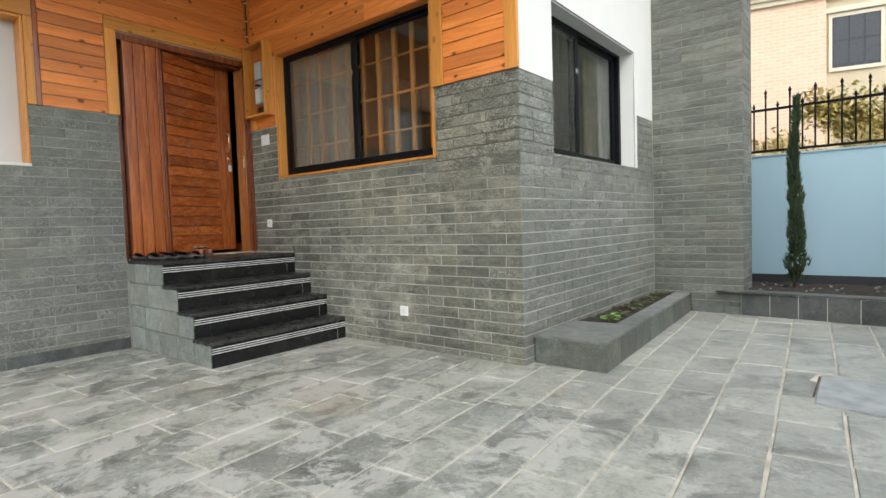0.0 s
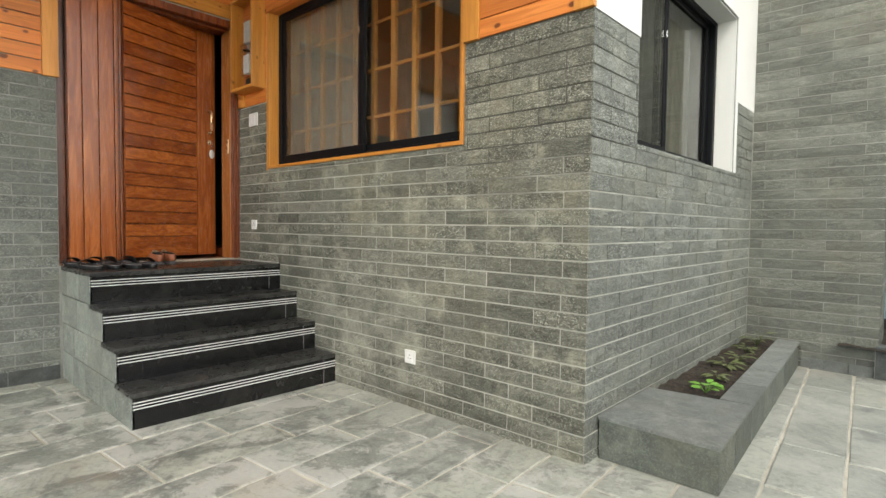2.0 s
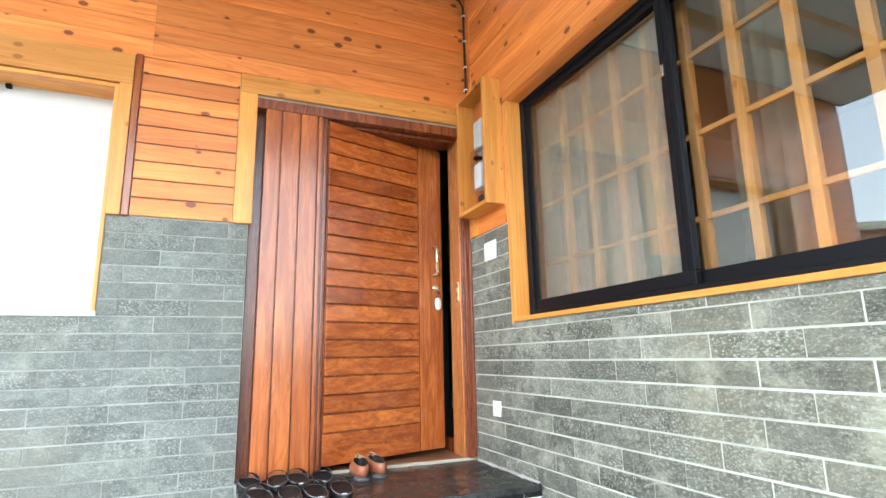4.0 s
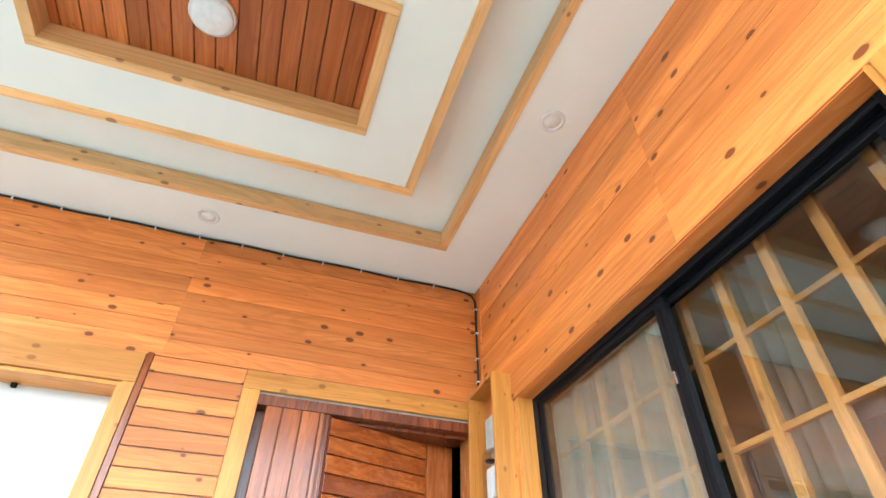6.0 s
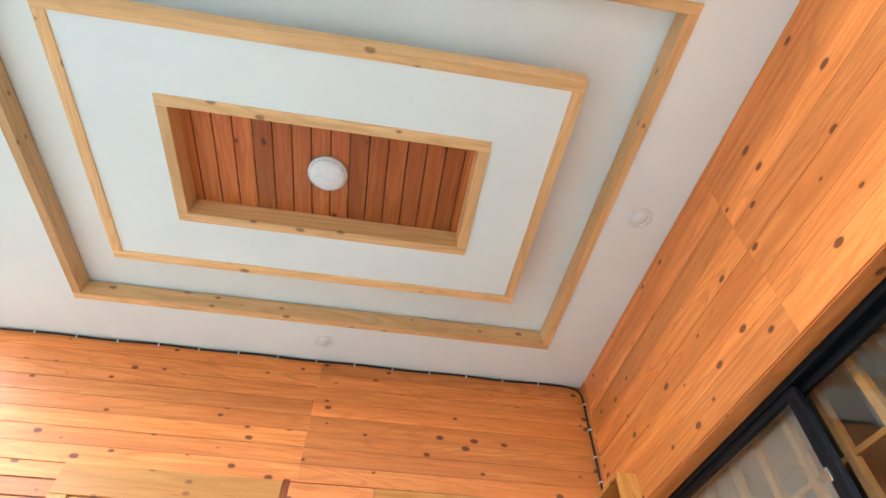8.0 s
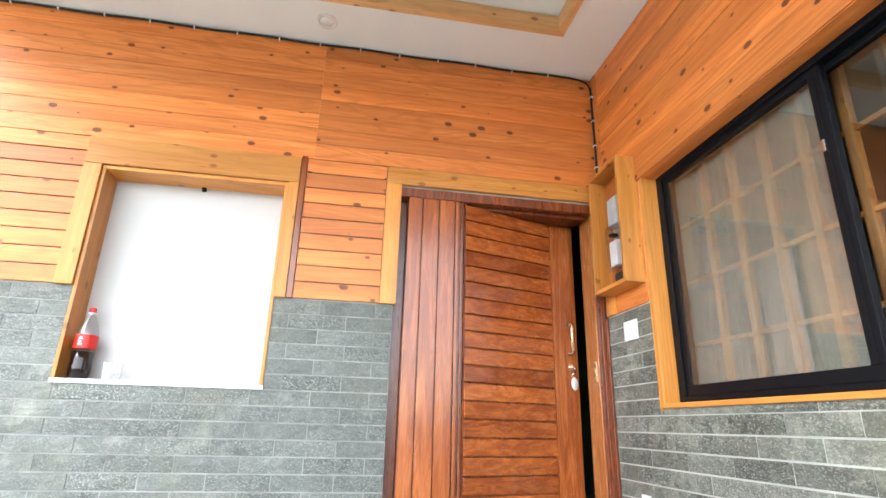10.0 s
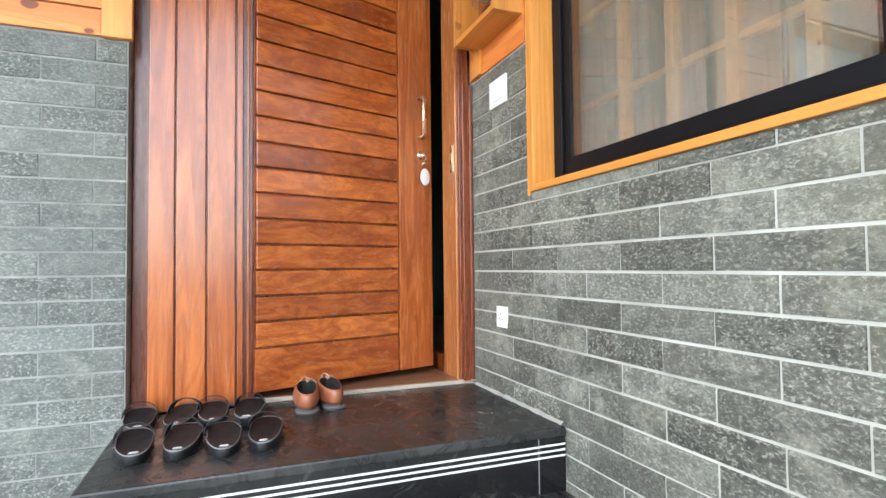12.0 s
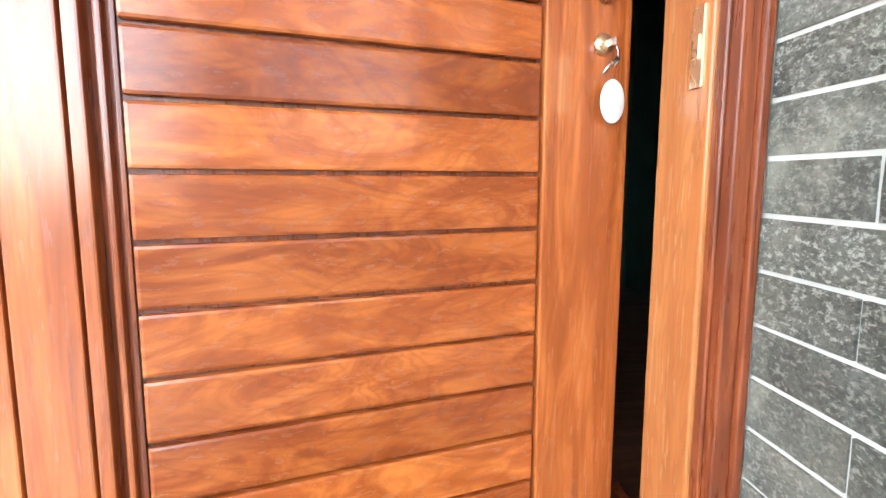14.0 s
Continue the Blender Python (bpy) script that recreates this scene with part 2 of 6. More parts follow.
def paver_mat(name, island=False):
    m = Mat(name, 0.6, 0, 0.5, island)
    pos = m.shifted(m.place())
    w = m.place()
    fine, mid = m.noise(pos, 30, 6, 0.65), m.noise(pos, 4, 5, 0.6, 0.8)
    base = m.mix(m.level(mid, 0.3, 0.7), (0.195, 0.21, 0.19), (0.36, 0.378, 0.34))
    base = m.mix(1.0, base, m.ramp(m.rand(), (0, (0.72,) * 3), (0.6, (1.0,) * 3), (1, (1.22, 1.2, 1.14))), "MULTIPLY")
    base = m.mix(m.level(fine, 0.48, 0.62, 0, 0.38), base, (0.085, 0.092, 0.088))
    crumbs = m.noise(pos, 48, 7, 0.75)
    base = m.mix(m.level(crumbs, 0.54, 0.64, 0, 0.42), base, (0.46, 0.455, 0.41))
    grime = m.noise(m.place(), 2.6, 8, 0.68, 1.1)
    base = m.mix(m.level(grime, 0.53, 0.60, 0, 0.72), base, (0.095, 0.10, 0.094))
    sep = m.n.new("ShaderNodeSeparateXYZ")
    m.l.new(w, sep.inputs[0])
    trodden = m.math("MULTIPLY", m.level(sep.outputs[1], 4.2, 2.4), m.level(sep.outputs[0], 0.4, -1.4))
    dust = m.noise(w, 1.6, 9, 0.72, 0.8)
    cloud = m.noise(w, 5.5, 9, 0.75, 0.8)
    d = m.math("ADD", m.math("MULTIPLY", dust, 0.52), m.math("MULTIPLY", cloud, 0.48))
    d = m.math("ADD", m.math("SUBTRACT", d, 0.04), m.math("MULTIPLY", trodden, 0.068))
    base = m.mix(m.level(d, 0.52, 0.56, 0, 0.7), base, (0.455, 0.455, 0.425))
    # pale patches past the trodden part, painting in the open-sky brightness as thin dust
    dust_sky_film = m.math("MULTIPLY", m.math("SUBTRACT", 1.0, trodden), m.level(m.noise(w, 2.2, 7, 0.65), 0.36, 0.62, 0.08, 0.56))
    base = m.mix(dust_sky_film, base, (0.47, 0.475, 0.435))
    rust = m.noise(w, 0.9, 5, 0.6)
    base = m.mix(m.level(rust, 0.57, 0.72, 0, 0.4), base, (0.36, 0.27, 0.18))
    m.color(base)
    m.rough(m.level(d, 0.45, 0.65, 0.34, 0.85))
    return m.bump(m.math("ADD", mid, m.math("MULTIPLY", fine, 0.5)), 0.45, 0.01).m


PAVER = paver_mat("dusty_slate_paving")
PAVER_FIELD = paver_mat("dusty_slate_paving_field", True)
JOINT = paint_mat("sandy_mortar", (0.55, 0.52, 0.44), 0.95, 0.2, 5, 0.5)
PINE_X = pine_mat("orange_pine_x", 0, (0.86, 0.318, 0.078), (0.68, 0.190, 0.037))
PINE_Y = pine_mat("orange_pine_y", 1, (0.86, 0.318, 0.078), (0.68, 0.190, 0.037))
TRIM_X = pine_mat("honey_pine_x", 0, (0.71, 0.325, 0.07), (0.61, 0.237, 0.043), 0.3, 0.5)
TRIM_Y = pine_mat("honey_pine_y", 1, (0.71, 0.325, 0.07), (0.61, 0.237, 0.043), 0.3, 0.5)
TRIM_Z = pine_mat("honey_pine_z", 2, (0.71, 0.325, 0.07), (0.61, 0.237, 0.043), 0.3, 0.5)
MOULD_X = pine_mat("pale_pine_x", 0, (0.90, 0.59, 0.29), (0.80, 0.46, 0.18), 0.4, 0.6)
MOULD_Y = pine_mat("pale_pine_y", 1, (0.90, 0.59, 0.29), (0.80, 0.46, 0.18), 0.4, 0.6)
LATTICE_X = pine_mat("pale_pine_bar_x", 0, (0.74, 0.37, 0.12), (0.60, 0.255, 0.07), 0.35, 0.4)
LATTICE_Z = pine_mat("pale_pine_bar_z", 2, (0.74, 0.37, 0.12), (0.60, 0.255, 0.07), 0.35, 0.4)
RED_X = pine_mat("red_pine_x", 0, (0.68, 0.225, 0.055), (0.48, 0.115, 0.026), 0.35)
TEAK_Y = teak_mat("teak_y", 1, (0.46, 0.132, 0.028), (0.29, 0.066, 0.014))
TEAK_Z = teak_mat("teak_z", 2, (0.40, 0.118, 0.030), (0.27, 0.066, 0.016))
TEAK_LIGHT = teak_mat("light_teak", 2, (0.60, 0.265, 0.095), (0.50, 0.195, 0.062))
DARK_TEAK = teak_mat("dark_teak", 2, (0.24, 0.06, 0.018), (0.13, 0.03, 0.01), 0.28)
PLASTER = paint_mat("white_plaster", (0.68, 0.69, 0.67), 0.75, 0.03, 2, 0.1)
CEIL = paint_mat("ceiling_paint", (0.83, 0.868, 0.825), 0.8, 0.03, 1.5, 0.06)
BOARD = paint_mat("white_board", (0.55, 0.54, 0.52), 0.5, 0.015, 2, 0.02)
BLUE = paint_mat("blue_wall_paint", (0.30, 0.44, 0.52), 0.6, 0.04, 1.2, 0.1)
BLACK_PAINT = paint_mat("black_plinth_paint", (0.022, 0.024, 0.028), 0.5, 0.1, 4)
ALU = Mat("black_aluminium", 0.42, 0, 0.14).color((0.005, 0.0055, 0.007)).m
RUBBER = plain_mat("black_rubber", (0.008, 0.008, 0.0095), 0.55, 0, 0.15)
RIM = plain_mat("worn_rubber_rim", (0.19, 0.19, 0.2), 0.5)
WHITE = plain_mat("white_plastic", (0.82, 0.82, 0.80), 0.35)
GREY_PLASTIC = plain_mat("grey_plastic", (0.42, 0.43, 0.42), 0.4)
BRASS = plain_mat("pale_brass", (0.72, 0.52, 0.30), 0.28, 0.85)
STEEL = plain_mat("steel", (0.6, 0.6, 0.58), 0.25, 1.0)
IRON = Mat("black_iron", 0.6, 0, 0.12).color((0.006, 0.006, 0.006)).m
CABLE = plain_mat("black_cable", (0.01, 0.01, 0.01), 0.5)
LEATHER = plain_mat("tan_leather", (0.30, 0.10, 0.048), 0.33, 0, 0.2)
LEATHER_IN = plain_mat("dark_lining", (0.006, 0.004, 0.0035), 0.8)
SOLE = plain_mat("grey_sole", (0.11, 0.10, 0.10), 0.6)
LACE = plain_mat("tan_lace", (0.50, 0.30, 0.18), 0.8)
SOIL = Mat("dark_soil", 0.95)
_p = SOIL.place()
SOIL.color(SOIL.ramp(SOIL.noise(_p, 40, 6, 0.7), (0.35, (0.012, 0.009, 0.007)), (0.6, (0.045, 0.033, 0.023)), (0.78, (0.16, 0.125, 0.09)))).bump(SOIL.noise(_p, 25, 6), 1.0, 0.03)
SOIL = SOIL.m
GRASS = paint_mat("dry_ground", (0.17, 0.145, 0.085), 0.95, 0.25, 0.5, 0.6)
CURTAIN = paint_mat("beige_curtain", (0.60, 0.54, 0.44), 0.9, 0.1, 12)
CURTAIN_GREY = paint_mat("grey_curtain", (0.36, 0.36, 0.34), 0.9, 0.1, 12)
CURTAIN_BROWN = paint_mat("brown_curtain", (0.13, 0.08, 0.05), 0.9, 0.1, 12)
ROOM = paint_mat("room_paint", (0.40, 0.35, 0.28), 0.8, 0.05)
HALL = paint_mat("hall_paint", (0.10, 0.20, 0.17), 0.7, 0.05)
INNER_FLOOR = teak_mat("inner_floor", 1, (0.25, 0.12, 0.07), (0.16, 0.07, 0.04), 0.35)


def granite_mat(name, dusty):
    m = Mat(name, 0.16, 0, 0.4)
    p = m.place()
    big, speck = m.noise(p, 3.0, 6, 0.62, 0.8), m.noise(p, 130, 3, 0.6)
    c = m.ramp(big, (0.35, (0.007, 0.007, 0.008)), (0.55, (0.012, 0.012, 0.012)), (0.8, (0.03, 0.029, 0.027)))
    c = m.mix(m.level(speck, 0.66, 0.8, 0, 0.2), c, (0.08, 0.08, 0.08))
    scuff = m.noise(p, 7, 9, 0.75, 1.5)
    if dusty:
        # thin dust, with some pale sky reflection put into the colour
        dust_sky_film = m.noise(p, 2.2, 6, 0.65, 0.6)
        c = m.mix(m.level(dust_sky_film, 0.35, 0.7, 0.03, 0.38), c, (0.105, 0.105, 0.10))
    c = m.mix(m.level(scuff, 0.56, 0.72, 0, 0.5 if dusty else 0.12), c, (0.17, 0.165, 0.15))
    m.color(c)
    m.rough(m.level(scuff, 0.4, 0.66, 0.2 if dusty else 0.14, 0.48 if dusty else 0.3))
    return m.m


GRANITE = granite_mat("polished_black_granite", False)
TREAD = granite_mat("dusty_black_granite", True)
STRIPE = plain_mat("pale_stripe", (0.78, 0.78, 0.76), 0.5)


def glass_mat(name, tint=(0.86, 0.88, 0.86), rough=0.0):
    m = Mat(name, rough)
    out = m.n["Material Output"]
    gl = m.n.new("ShaderNodeBsdfGlossy")
    gl.inputs["Roughness"].default_value = rough
    tr = m.n.new("ShaderNodeBsdfTransparent")
    tr.inputs[0].default_value = (*tint, 1)
    lw = m.n.new("ShaderNodeLayerWeight")
    lw.inputs[0].default_value = 0.5
    mx = m.n.new("ShaderNodeMixShader")
    gain = m.math("ADD", m.math("MULTIPLY", m.math("POWER", lw.outputs["Facing"], 4.0), 0.6), 0.10)
    m.l.new(gain, mx.inputs[0])
    m.l.new(tr.outputs[0], mx.inputs[1])
    m.l.new(gl.outputs[0], mx.inputs[2])
    m.l.new(mx.outputs[0], out.inputs[0])
    return m.m


def net_mat(name, col, cover):
    """Fine insect mesh: part thread, part opening."""
    m = Mat(name, 0.9)
    out = m.n["Material Output"]
    df = m.n.new("ShaderNodeBsdfDiffuse")
    df.inputs[0].default_value = (*col, 1)
    tr = m.n.new("ShaderNodeBsdfTransparent")
    mx = m.n.new("ShaderNodeMixShader")
    n = m.noise(m.place((40, 1, 1)), 6, 3)
    m.l.new(m.level(n, 0.3, 0.7, cover - 0.06, cover + 0.06), mx.inputs[0])
    m.l.new(tr.outputs[0], mx.inputs[1])
    m.l.new(df.outputs[0], mx.inputs[2])
    m.l.new(mx.outputs[0], out.inputs[0])
    return m.m


GLASS = glass_mat("window_glass")
CLEAR = glass_mat("clear_plastic", (0.92, 0.94, 0.95), 0.05)
NET = net_mat("insect_mesh", (0.62, 0.56, 0.46), 0.22)
CUP = net_mat("thin_cup_plastic", (0.8, 0.8, 0.8), 0.3)
COLA = plain_mat("dark_cola", (0.012, 0.005, 0.004), 0.08)
RED_LABEL = plain_mat("red_label", (0.62, 0.02, 0.015), 0.35)
LABEL_WHITE = plain_mat("label_white", (0.85, 0.83, 0.8), 0.4)
BAG = plain_mat("blue_polythene", (0.06, 0.28, 0.75), 0.3)


def leaf_mat(name, a, b):
    m = Mat(name, 0.55)
    g = m.n.new("ShaderNodeNewGeometry")
    c = m.ramp(g.outputs["Random Per Island"], (0, a), (0.6, b), (1, tuple(x * 1.5 for x in b)))
    m.color(m.mix(m.level(m.noise(m.place(), 2.0, 3), 0.35, 0.7, 0, 0.6), c, a))
    return m.m


CYPRESS = leaf_mat("cypress_green", (0.018, 0.032, 0.014), (0.04, 0.065, 0.026))
SHRUB = leaf_mat("sunlit_shrub", (0.18, 0.145, 0.04), (0.50, 0.40, 0.13))
SHRUB_DARK = leaf_mat("olive_shrub", (0.04, 0.05, 0.02), (0.12, 0.115, 0.045))
STRAW = leaf_mat("dry_straw", (0.44, 0.32, 0.13), (0.6, 0.44, 0.2))
# distance haze is mixed into this leaf colour as a paler green
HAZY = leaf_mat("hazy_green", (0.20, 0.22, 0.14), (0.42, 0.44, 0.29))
BRIGHT_LEAF = leaf_mat("fresh_leaf", (0.07, 0.18, 0.02), (0.13, 0.30, 0.04))
WEED = leaf_mat("dull_weed", (0.035, 0.05, 0.015), (0.09, 0.11, 0.04))
BARK = paint_mat("bark", (0.10, 0.075, 0.05), 0.95, 0.2, 8, 0.8)


def drum_mat():
    m = Mat("weathered_drum_paint", 0.62, 0.0)
    p = m.place()
    a, b, c = m.noise(p, 3.5, 7, 0.65), m.noise(m.place((1.6, 1.6, 1.1)), 6, 8, 0.75), m.noise(p, 9, 8, 0.75)
    base = m.mix(m.level(a, 0.35, 0.65), (0.62, 0.64, 0.56), (0.82, 0.79, 0.68))
    base = m.mix(m.level(b, 0.53, 0.62, 0, 0.6), base, (0.16, 0.30, 0.48))
    base = m.mix(m.level(c, 0.53, 0.64, 0, 0.4), base, (0.22, 0.20, 0.16))
    m.color(base)
    return m.bump(c, 0.3, 0.006).m


DRUM = drum_mat()
GATE_DARK = paint_mat("brown_gate_sheet", (0.055, 0.03, 0.022), 0.4, 0.2, 4)
GATE_STRIP = plain_mat("pale_gate_strip", (0.45, 0.33, 0.22), 0.5)
CREAM = paint_mat("cream_render", (0.62, 0.53, 0.38), 0.85, 0.06, 1)
CREAM_TRIM = paint_mat("pale_cornice", (0.72, 0.66, 0.54), 0.8, 0.05, 1)
TERRA = paint_mat("terracotta_parapet", (0.55, 0.17, 0.09), 0.8, 0.08, 1)
TANBRICK = Mat("tan_facing_brick", 0.85)
_c = TANBRICK.n.new("ShaderNodeTexCoord")
_s = TANBRICK.n.new("ShaderNodeSeparateXYZ")
TANBRICK.l.new(_c.outputs["Object"], _s.inputs[0])
_v = TANBRICK.n.new("ShaderNodeCombineXYZ")
TANBRICK.l.new(TANBRICK.math("ADD", _s.outputs[0], _s.outputs[1]), _v.inputs[0])
TANBRICK.l.new(_s.outputs[2], _v.inputs[1])
_b = TANBRICK.add("ShaderNodeTexBrick", Scale=1.0, Color1=(0.76, 0.55, 0.41, 1), Color2=(0.70, 0.49, 0.35, 1), Mortar=(0.79, 0.61, 0.48, 1))
_b.inputs["Brick Width"].default_value, _b.inputs["Row Height"].default_value, _b.inputs["Mortar Size"].default_value = 0.36, 0.115, 0.014
TANBRICK.l.new(_v.outputs[0], _b.inputs["Vector"])
TANBRICK = TANBRICK.color(_b.outputs["Color"]).m
REDBRICK = paint_mat("red_brick", (0.30, 0.10, 0.06), 0.9, 0.15, 6)
DARKPANE = plain_mat("dark_pane", (0.012, 0.016, 0.024), 0.3)
PALEHOUSE = paint_mat("pale_house_render", (0.74, 0.74, 0.70), 0.85, 0.05, 1)
# roof red paled towards pink, with the whitish haze put into the colour
PINKROOF = paint_mat("hazed_roof", (0.62, 0.38, 0.29), 0.85, 0.08, 1)
RUST = paint_mat("rust_pole", (0.36, 0.12, 0.055), 0.8, 0.2, 3, 0.4)
LAMP_WHITE = plain_mat("lamp_diffuser", (0.86, 0.86, 0.85), 0.4)


# ---- building helpers ----
def mesh_of(name, bm, mat):
    me = bpy.data.meshes.new(name)
    bm.normal_update()
    bm.to_mesh(me)
    bm.free()
    for mm in mat if isinstance(mat, (list, tuple)) else (mat,):
        me.materials.append(mm)
    return me


def part(name, bm, material, parent=None, label=""):
    """Links a bmesh as one mesh object under a thing or a part."""
    ob = new(name, mesh_of(name, bm, material))
    ob.parent = parent
    return tagged(ob, label)


def thing(name, label, category, group="", loc=(0, 0, 0), rz=0.0):
    e = new(name)
    e.empty_display_size = 0.1
    e.matrix_world = pose(*loc, 0, 0, rz)
    return tagged(e, label, category, group)


def setting(name, bm, mat, label, category="wall"):
    return tagged(part(name, bm, mat), label, category, kind="structure")


def add_box(bm, a, b, bev=0.0, mat=0):
    lo, hi = [min(p, q) for p, q in zip(a, b)], [max(p, q) for p, q in zip(a, b)]
    vs = [bm.verts.new((x, y, z)) for z in (lo[2], hi[2]) for y in (lo[1], hi[1]) for x in (lo[0], hi[0])]
    fs = [bm.faces.new([vs[k] for k in q]) for q in ((0, 2, 3, 1), (4, 5, 7, 6), (0, 1, 5, 4), (2, 6, 7, 3), (0, 4, 6, 2), (1, 3, 7, 5))]
    for f in fs:
        f.material_index = mat
    if bev:
        es = list({e for f in fs for e in f.edges})
        r = bmesh.ops.bevel(bm, geom=es, offset=bev, segments=2, affect="EDGES", profile=0.6)
        for f in r["faces"]:
            f.material_index = mat
    return bm


def boxes(*abs_, bev=0.0):
    bm = bmesh.new()
    for a, b in abs_:
        add_box(bm, a, b, bev)
    return bm


def lathe(profile, n=24, centre=(0, 0, 0), smooth=True, squash=1.0):
    """Turns a profile of (radius, height) about z."""
    bm = bmesh.new()
    rings = []
    for r, z in profile:
        rings.append([bm.verts.new((centre[0] + r * math.cos(2 * math.pi * k / n), centre[1] + squash * r * math.sin(2 * math.pi * k / n), centre[2] + z)) for k in range(n)])
    for a, b in zip(rings, rings[1:]):
        for k in range(n):
            f = bm.faces.new((a[k], a[(k + 1) % n], b[(k + 1) % n], b[k]))
            f.smooth = smooth
    for ring, flip in ((rings[0], True), (rings[-1], False)):
        if (ring[0].co - ring[n // 2].co).length > 1e-4:
            bm.faces.new(ring[::-1] if flip else ring)
    return bm


def tube(points, r, n=8, bm=None):
    """A round bar along points; r is one radius or one for each point."""
    bm = bm or bmesh.new()
    rs = r if isinstance(r, (list, tuple)) else [r] * len(points)
    pts = [Vector(p) for p in points]
    rings = []
    for k, p in enumerate(pts):
        d = (pts[min(k + 1, len(pts) - 1)] - pts[max(k - 1, 0)]).normalized()
        up = Vector((0, 0, 1)) if abs(d.z) < 0.9 else Vector((1, 0, 0))
        u = d.cross(up).normalized()
        v = d.cross(u)
        rings.append([bm.verts.new(p + rs[k] * (math.cos(2 * math.pi * q / n) * u + math.sin(2 * math.pi * q / n) * v)) for q in range(n)])
    for a, b in zip(rings, rings[1:]):
        for q in range(n):
            f = bm.faces.new((a[q], a[(q + 1) % n], b[(q + 1) % n], b[q]))
            f.smooth = True
    bm.faces.new(rings[0][::-1])
    bm.faces.new(rings[-1])
    return bm


def cut_wall(u0, u1, z0, z1, holes, put):
    """Calls put(ua, za, ub, zb) for the solid rectangles round the holes (ua, za, ub, zb)."""
    us = sorted({u0, u1, *[h[0] for h in holes], *[h[2] for h in holes]})
    for ua, ub in zip(us, us[1:]):
        if ua < u0 or ub > u1:
            continue
        z = z0
        for h in sorted((h for h in holes if h[0] <= ua and h[2] >= ub), key=lambda h: h[1]):
            if h[1] > z:
                put(ua, z, ub, h[1])
            z = max(z, h[3])
        if z < z1:
            put(ua, z, ub, z1)


# ---- setting ----
XD, YW, XS = -5.39, 3.255, -1.88        # faces of the door wall, the window wall and the side wall
TOP, ROW, ROW0 = 2.198, 0.0860, 0.048    # top of the stone, height of a course, top of the first course
LAND = 0.83                              # the landing
CZ = 3.992                               # porch ceiling
WIN1 = (-4.87, 1.63, -2.68, 2.94)
WIN2 = (3.79, 1.625, 5.70, 2.86)
NICHE = (0.12, 1.685, 1.18, 2.93)
DOOR = (1.870, LAND, 3.255, 2.975)

setting("ground", boxes(((-400, -400, -0.3), (400, 400, -0.07))), GRASS, "dry open ground reaching to the horizon", "ground")
floor = setting("pavement", boxes(((-6.5, -6.0, -0.25), (2.3, 6.6, -0.0075))), JOINT, "courtyard paving bedded in sandy pale mortar", "paving")

core = 0.0045
bm = bmesh.new()
cut_wall(-5.60, XS - core, 0, 7.0, [WIN1], lambda a, z, b, w: add_box(bm, (a, YW + core, z - (0.1 if z == 0 else 0)), (b, 3.48, w)))
wall_win = setting("wall_window", bm, shaded_joint_grout("window_wall_grout", (0.55, 0.54, 0.475), -2.95, -2.6), "house wall clad in grey split slate under orange pine")
bm = bmesh.new()
cut_wall(3.48, 6.9, 0, 7.0, [WIN2], lambda a, z, b, w: add_box(bm, (-2.12, a, z - (0.1 if z == 0 else 0)), (XS - core, b, w)))
wall_side = setting("wall_side", bm, shaded_joint_grout("side_wall_grout", (0.55, 0.55, 0.50), -9.0, -8.0), "side wall, grey split slate below and white plaster above")
bm = bmesh.new()
cut_wall(-0.90, 3.255 + core, 0, 7.0, [NICHE, DOOR], lambda a, z, b, w: add_box(bm, (-5.62, a, z - (0.1 if z == 0 else 0)), (XD - core, b, w)))
wall_door = setting("wall_door", bm, GROUT_DOOR, "entrance wall, grey split slate below and orange pine above")

PIL_Y = 6.29
# white plaster on the side wall
bm = bmesh.new()
cut_wall(YW + core, PIL_Y - 0.002, TOP, 7.0, [WIN2], lambda a, z, b, w: add_box(bm, (XS - 0.01, a, z), (XS + 0.004, b, w)))
add_box(bm, (XS - 0.01, 5.70, WIN2[1]), (XS + 0.003, 5.76, TOP))
y0, z0, y1, z1 = WIN2
add_box(bm, (-2.03, y1 - 0.012, z0), (XS - 0.01, y1, z1))
add_box(bm, (-2.03, y0, z1 - 0.012), (XS - 0.01, y1 - 0.012, z1))
tagged(part("plaster", bm, PLASTER, wall_side), "smooth white painted plaster")

PIL = (-1.90, 6.29, -0.945, 6.82)
wall_pil = setting("wall_pillar", boxes(((PIL[0], PIL[1] + core, -0.1), (PIL[2] - core, PIL[3], 7.0))), GROUT_GREY, "tall pier clad in thin grey slate courses", "pillar")

# rooms behind the windows and the door
bm = boxes(((-5.45, 6.3, 0.6), (-2.12, 6.4, 3.4)), ((-5.55, 3.48, 0.6), (-5.45, 6.4, 3.4)), ((-5.45, 3.48, 3.3), (-2.12, 6.3, 3.4)), ((-5.45, 3.48, 0.6), (-2.12, 6.3, 0.7)))
setting("room_walls", bm, ROOM, "dim room behind the windows")
bm = boxes(((-8.6, -1.0, 0.6), (-8.5, 6.5, 3.6)), ((-8.5, -1.0, 0.6), (-5.62, -0.9, 3.6)), ((-8.5, 4.4, 0.6), (-5.62, 4.5, 3.6)), ((-8.5, -0.9, 3.4), (-5.62, 4.4, 3.6)))
setting("hall_walls", bm, HALL, "dark green hall behind the door")
setting("hall_floor", boxes(((-8.5, -0.9, 0.6), (-5.425, 4.4, LAND + 0.012))), INNER_FLOOR, "brown plank-look hall floor", "floor")
